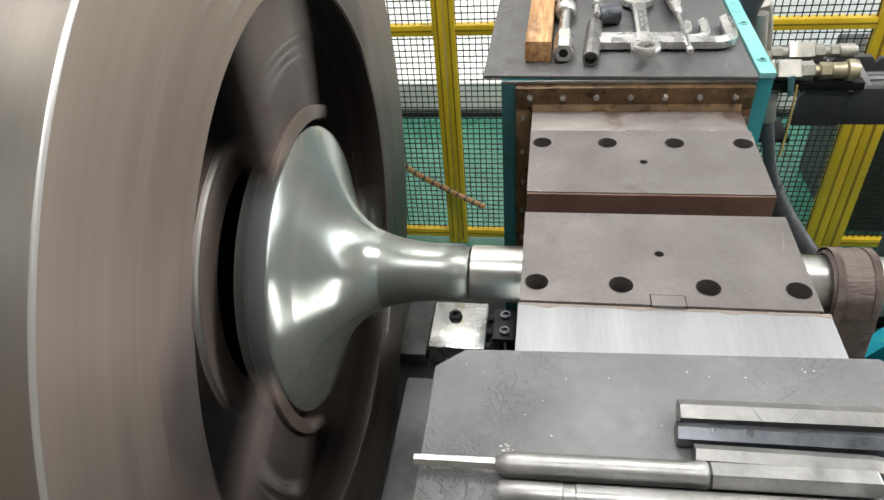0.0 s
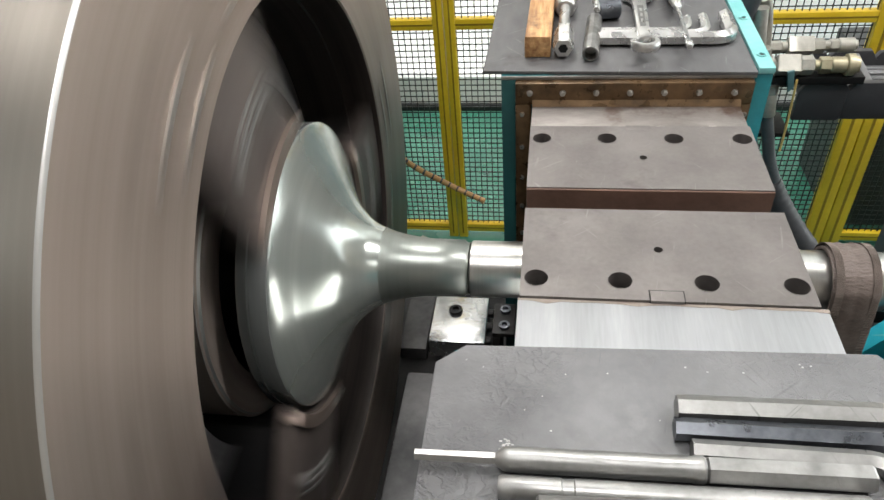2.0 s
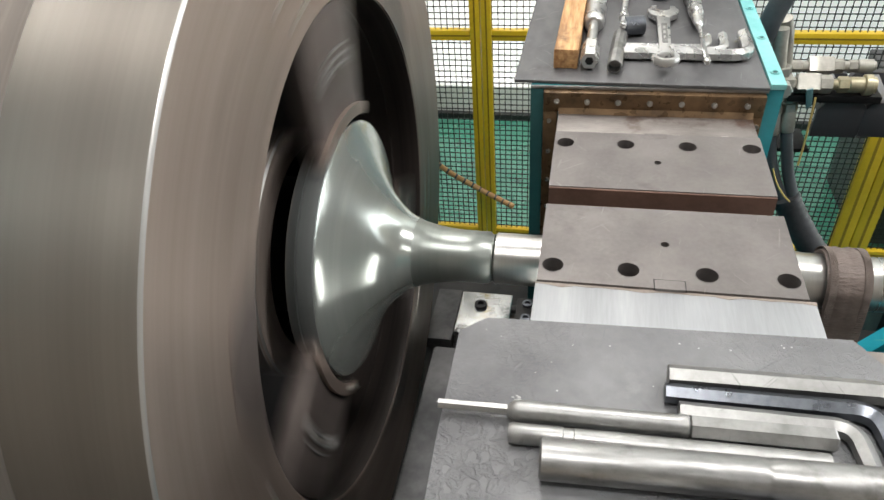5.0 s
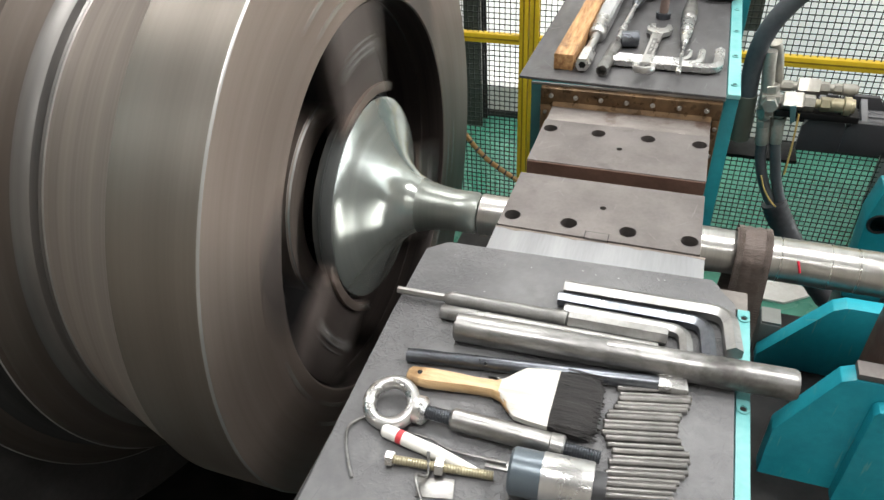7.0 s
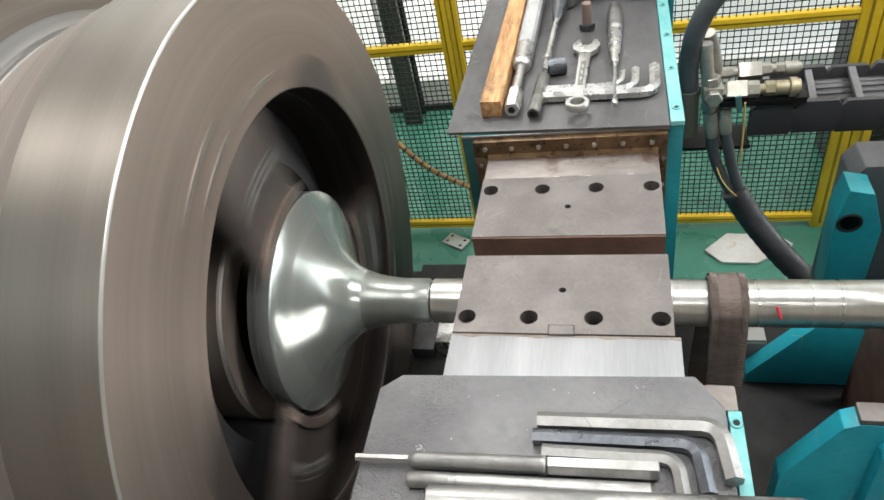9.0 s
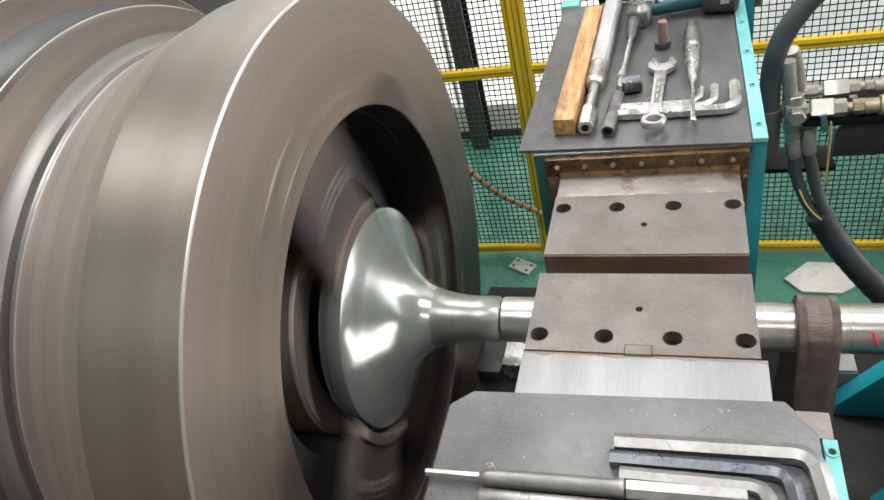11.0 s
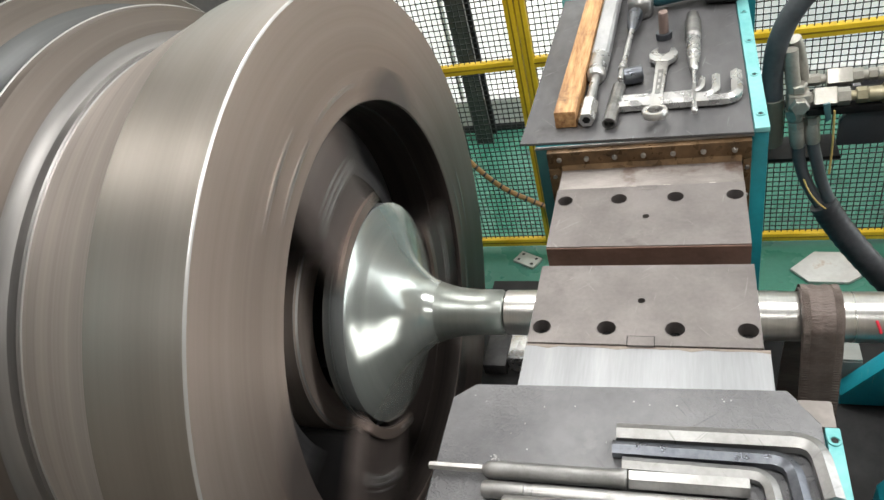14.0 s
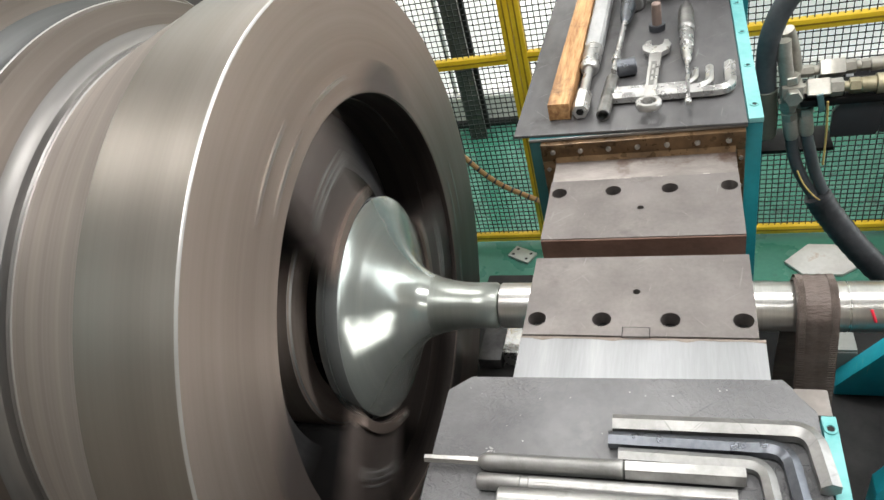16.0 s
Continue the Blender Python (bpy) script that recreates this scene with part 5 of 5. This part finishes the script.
m = along((0.128, -0.516, M + 0.0255), (0.222, -0.512, M + 0.0255))[0]
part("rim", lathe([(0, 0.0), (0.001, 0.022), (0.004, 0.0245), (0.034, 0.0245), (0.034, 0)], 32, m), plain("blue_grey_enamel", (0.10, 0.125, 0.145), 0.35, 0.3), cp, "blue-grey rim")
part("body", lathe([(0.034, 0.0), (0.034, 0.0255), (0.083, 0.0255), (0.085, 0.0245), (0.085, 0.0)], 32, m), tool_chrome(), cp)
part("plug", lathe([(0.085, 0), (0.085, 0.018), (0.098, 0.017), (0.098, 0)], 24, m), black_rubber(), cp, "black rubber plug")
pin_mat = surface("dull_pin_steel", (0.15, 0.145, 0.14), (0.27, 0.26, 0.25), 26, (0.3, 0.45), 0.9, 0.05, 160)
rng = random.Random(11)
for i in range(22):
    y = -0.352 - 0.0074 * i
    x0 = 0.214 + 0.007 * math.sin(i * 0.55) + rng.uniform(-0.002, 0.002) + i * 0.0003
    zz = M + 0.0036 + (0.0016 if i % 2 else 0)
    p = thing("steel_pin", "thin grey steel pin in a row on the rubber mat", "pin", "steel pins in a row")
    part("pin", lathe([(0, 0), (0, 0.0027), (0.0012, 0.0036), (0.081, 0.0036), (0.082, 0.0027), (0.082, 0)], 10, along((x0, y, zz), (x0 + 0.08, y + 0.018, zz))[0]), pin_mat, p)
for i, (x, y, a, lx, ly) in enumerate(((0.075, -0.372, 8, 0.058, 0.030), (0.062, -0.396, -4, 0.05, 0.03), (0.035, -0.545, 12, 0.04, 0.024), (0.115, -0.497, 3, 0.075, 0.012))):
    bm = box(-lx / 2, lx / 2, -ly / 2, ly / 2, 0, 0.002, 0.0004)
    bm.transform(pose(x + 0.02, y, M + 0.0003, 0, 0, a))
    solid("shim_plate", bm, tool_steel(), "thin grey steel shim lying on the rubber mat", "shim", "steel shims")
for i, pts in enumerate(([(-0.05, -0.478, 0.003), (-0.066, -0.50, 0.004), (-0.055, -0.53, 0.003), (-0.035, -0.56, 0.003)], [(0.0, -0.488, 0.003), (0.03, -0.49, 0.005), (0.06, -0.497, 0.004), (0.12, -0.497, 0.006)], [(0.038, -0.515, 0.018), (0.043, -0.535, 0.006), (0.034, -0.545, 0.014), (0.047, -0.565, 0.004)])):
    solid("bent_wire", tube([(x, y, M + z) for x, y, z in pts], 0.0018, 8), tool_steel(), "bent grey steel wire on the rubber mat", "wire", "bent wires")
rng = random.Random(3)
bm = bmesh.new()
for i in range(24):
    x, y, s = rng.uniform(-0.08, 0.30), rng.uniform(-0.26, -0.14), rng.uniform(0.0003, 0.0008)
    add_box(bm, x - s, x + s * rng.uniform(0.5, 2), y - s, y + s, M + 0.0002, M + 0.0006)
for k in range(16):
    x, y, u = -0.019 + rng.uniform(-0.006, 0.006), -0.247 + rng.uniform(-0.008, 0.008), rng.uniform(0.0004, 0.0013)
    add_box(bm, x - u, x + u * 1.4, y - u * 0.5, y + u * 0.6, M + 0.0002, M + 0.0005)
tagged(part("metal_chips", bm, plain("pale_swarf", (0.45, 0.445, 0.43), 0.5, 0.3)), "scattered pale metal chips on the rubber mat", "chips", kind="stuff")
bm = bmesh.new()
for x, y in ((0.10, 0.344), (0.175, 0.345), (0.25, 0.346), (0.118, 0.345)):
    add_box(bm, x - 0.005, x + 0.006, y - 0.0012, y + 0.0012, 1.0967, 1.0985)
tagged(part("paint_flakes", bm, plain("pale_flake", (0.40, 0.37, 0.33), 0.6)), "pale flakes along the plate edges", "flakes", kind="stuff")

# ---- on the hall floor ----
bm = prism([(0.575, 1.46), (0.668, 1.557), (0.857, 1.545), (0.905, 1.49), (0.76, 1.384), (0.63, 1.39)], 2, FLOOR + 0.001, FLOOR + 0.014, 0.002)
solid("steel_offcut", bm, surface("pale_rusty_sheet", (0.55, 0.53, 0.50), (0.72, 0.71, 0.68), 7, (0.4, 0.6), 0.2, 0.1, 60, stain=(0.40, 0.20, 0.08), stain_at=0.62), "pale steel offcut with rust stains on the floor", "plate")
fp = thing("mounting_plate", "small grey mounting plate with bolt holes on the floor", "plate")
bm = box(-0.055, 0.055, -0.035, 0.035, 0, 0.012, 0.002)
bm.transform(pose(-0.462, 1.535, FLOOR + 0.001, 0, 0, -28))
part("plate", bm, plain("grey_zinc_plate", (0.42, 0.44, 0.40), 0.5, 0.4), fp)
for dx in (-0.035, 0.035):
    for dy in (-0.018, 0.018):
        part("hole", lathe([(0, 0), (0, 0.006), (0.0005, 0.007)], 12, pose(-0.462, 1.535, FLOOR + 0.0135, 0, 0, -28) @ Matrix.Translation((dx, dy, 0)) @ pose(0, 0, 0, 0, -90, 0)), black_steel(), fp)
hose = thing("braided_hose", "orange and black braided hose hanging along the fence", "hose")
line = smooth_line([(-0.80, 1.56, 0.62), (-0.66, 1.56, 0.42), (-0.52, 1.56, 0.24), (-0.36, 1.55, 0.14), (-0.22, 1.50, 0.10)], 10)
part("hose", tube(line, 0.011, 10, smooth=False), plain("orange_braid", (0.42, 0.23, 0.09), 0.6), hose)
for i in range(0, len(line) - 1, 2):
    part("dark_band", rod(line[i], line[i].lerp(line[i + 1], 0.5), 0.0118, 10), black_rubber(), hose)
cab = thing("dark_cabinet", "dark grey cabinet behind the safety fence", "cabinet")
part("body", box(1.12, 1.95, 1.74, 2.2, FLOOR, 0.46, 0.008), surface("dark_cabinet_paint", (0.03, 0.03, 0.032), (0.055, 0.055, 0.058), 6, (0.4, 0.6), 0.1, 0.05, 60), cab)
part("door", box(1.14, 1.93, 1.728, 1.739, FLOOR + 0.05, 0.43, 0.003), surface("dark_cabinet_paint", (0.03, 0.03, 0.032), (0.055, 0.055, 0.058)), cab)


# ---- movement ----
SPEED = 1800.0
PHASES = [(0.0, -6.0), (0.5, -5.0), (1.0, 55.0), (1.5, 54.0), (2.0, 19.0), (2.5, 40.0), (3.0, 27.0), (3.5, 79.0), (4.0, 94.0), (6.5, 147.0), (7.0, 120.0), (7.5, 140.0), (8.0, 115.0), (8.5, 126.0), (9.0, 127.0), (16.0, 127.0)]


def chuck_angle(t):
    """Degrees turned at t: a steady speed, with the small drifts of the drive."""
    for (t0, a0), (t1, a1) in zip(PHASES, PHASES[1:]):
        if t <= t1 + 1e-6:
            break
    return SPEED * t + a0 + (a1 - a0) * (t - t0) / (t1 - t0)


def motions():
    rows = [(k / FPS, pose(0, AY, AZ) @ Matrix.Rotation(radians(chuck_angle(k / FPS)), 4, "X")) for k in range(int(16 * FPS) + 1)]
    walk(chuck, rows)
    walk(valve, rows)


motions()
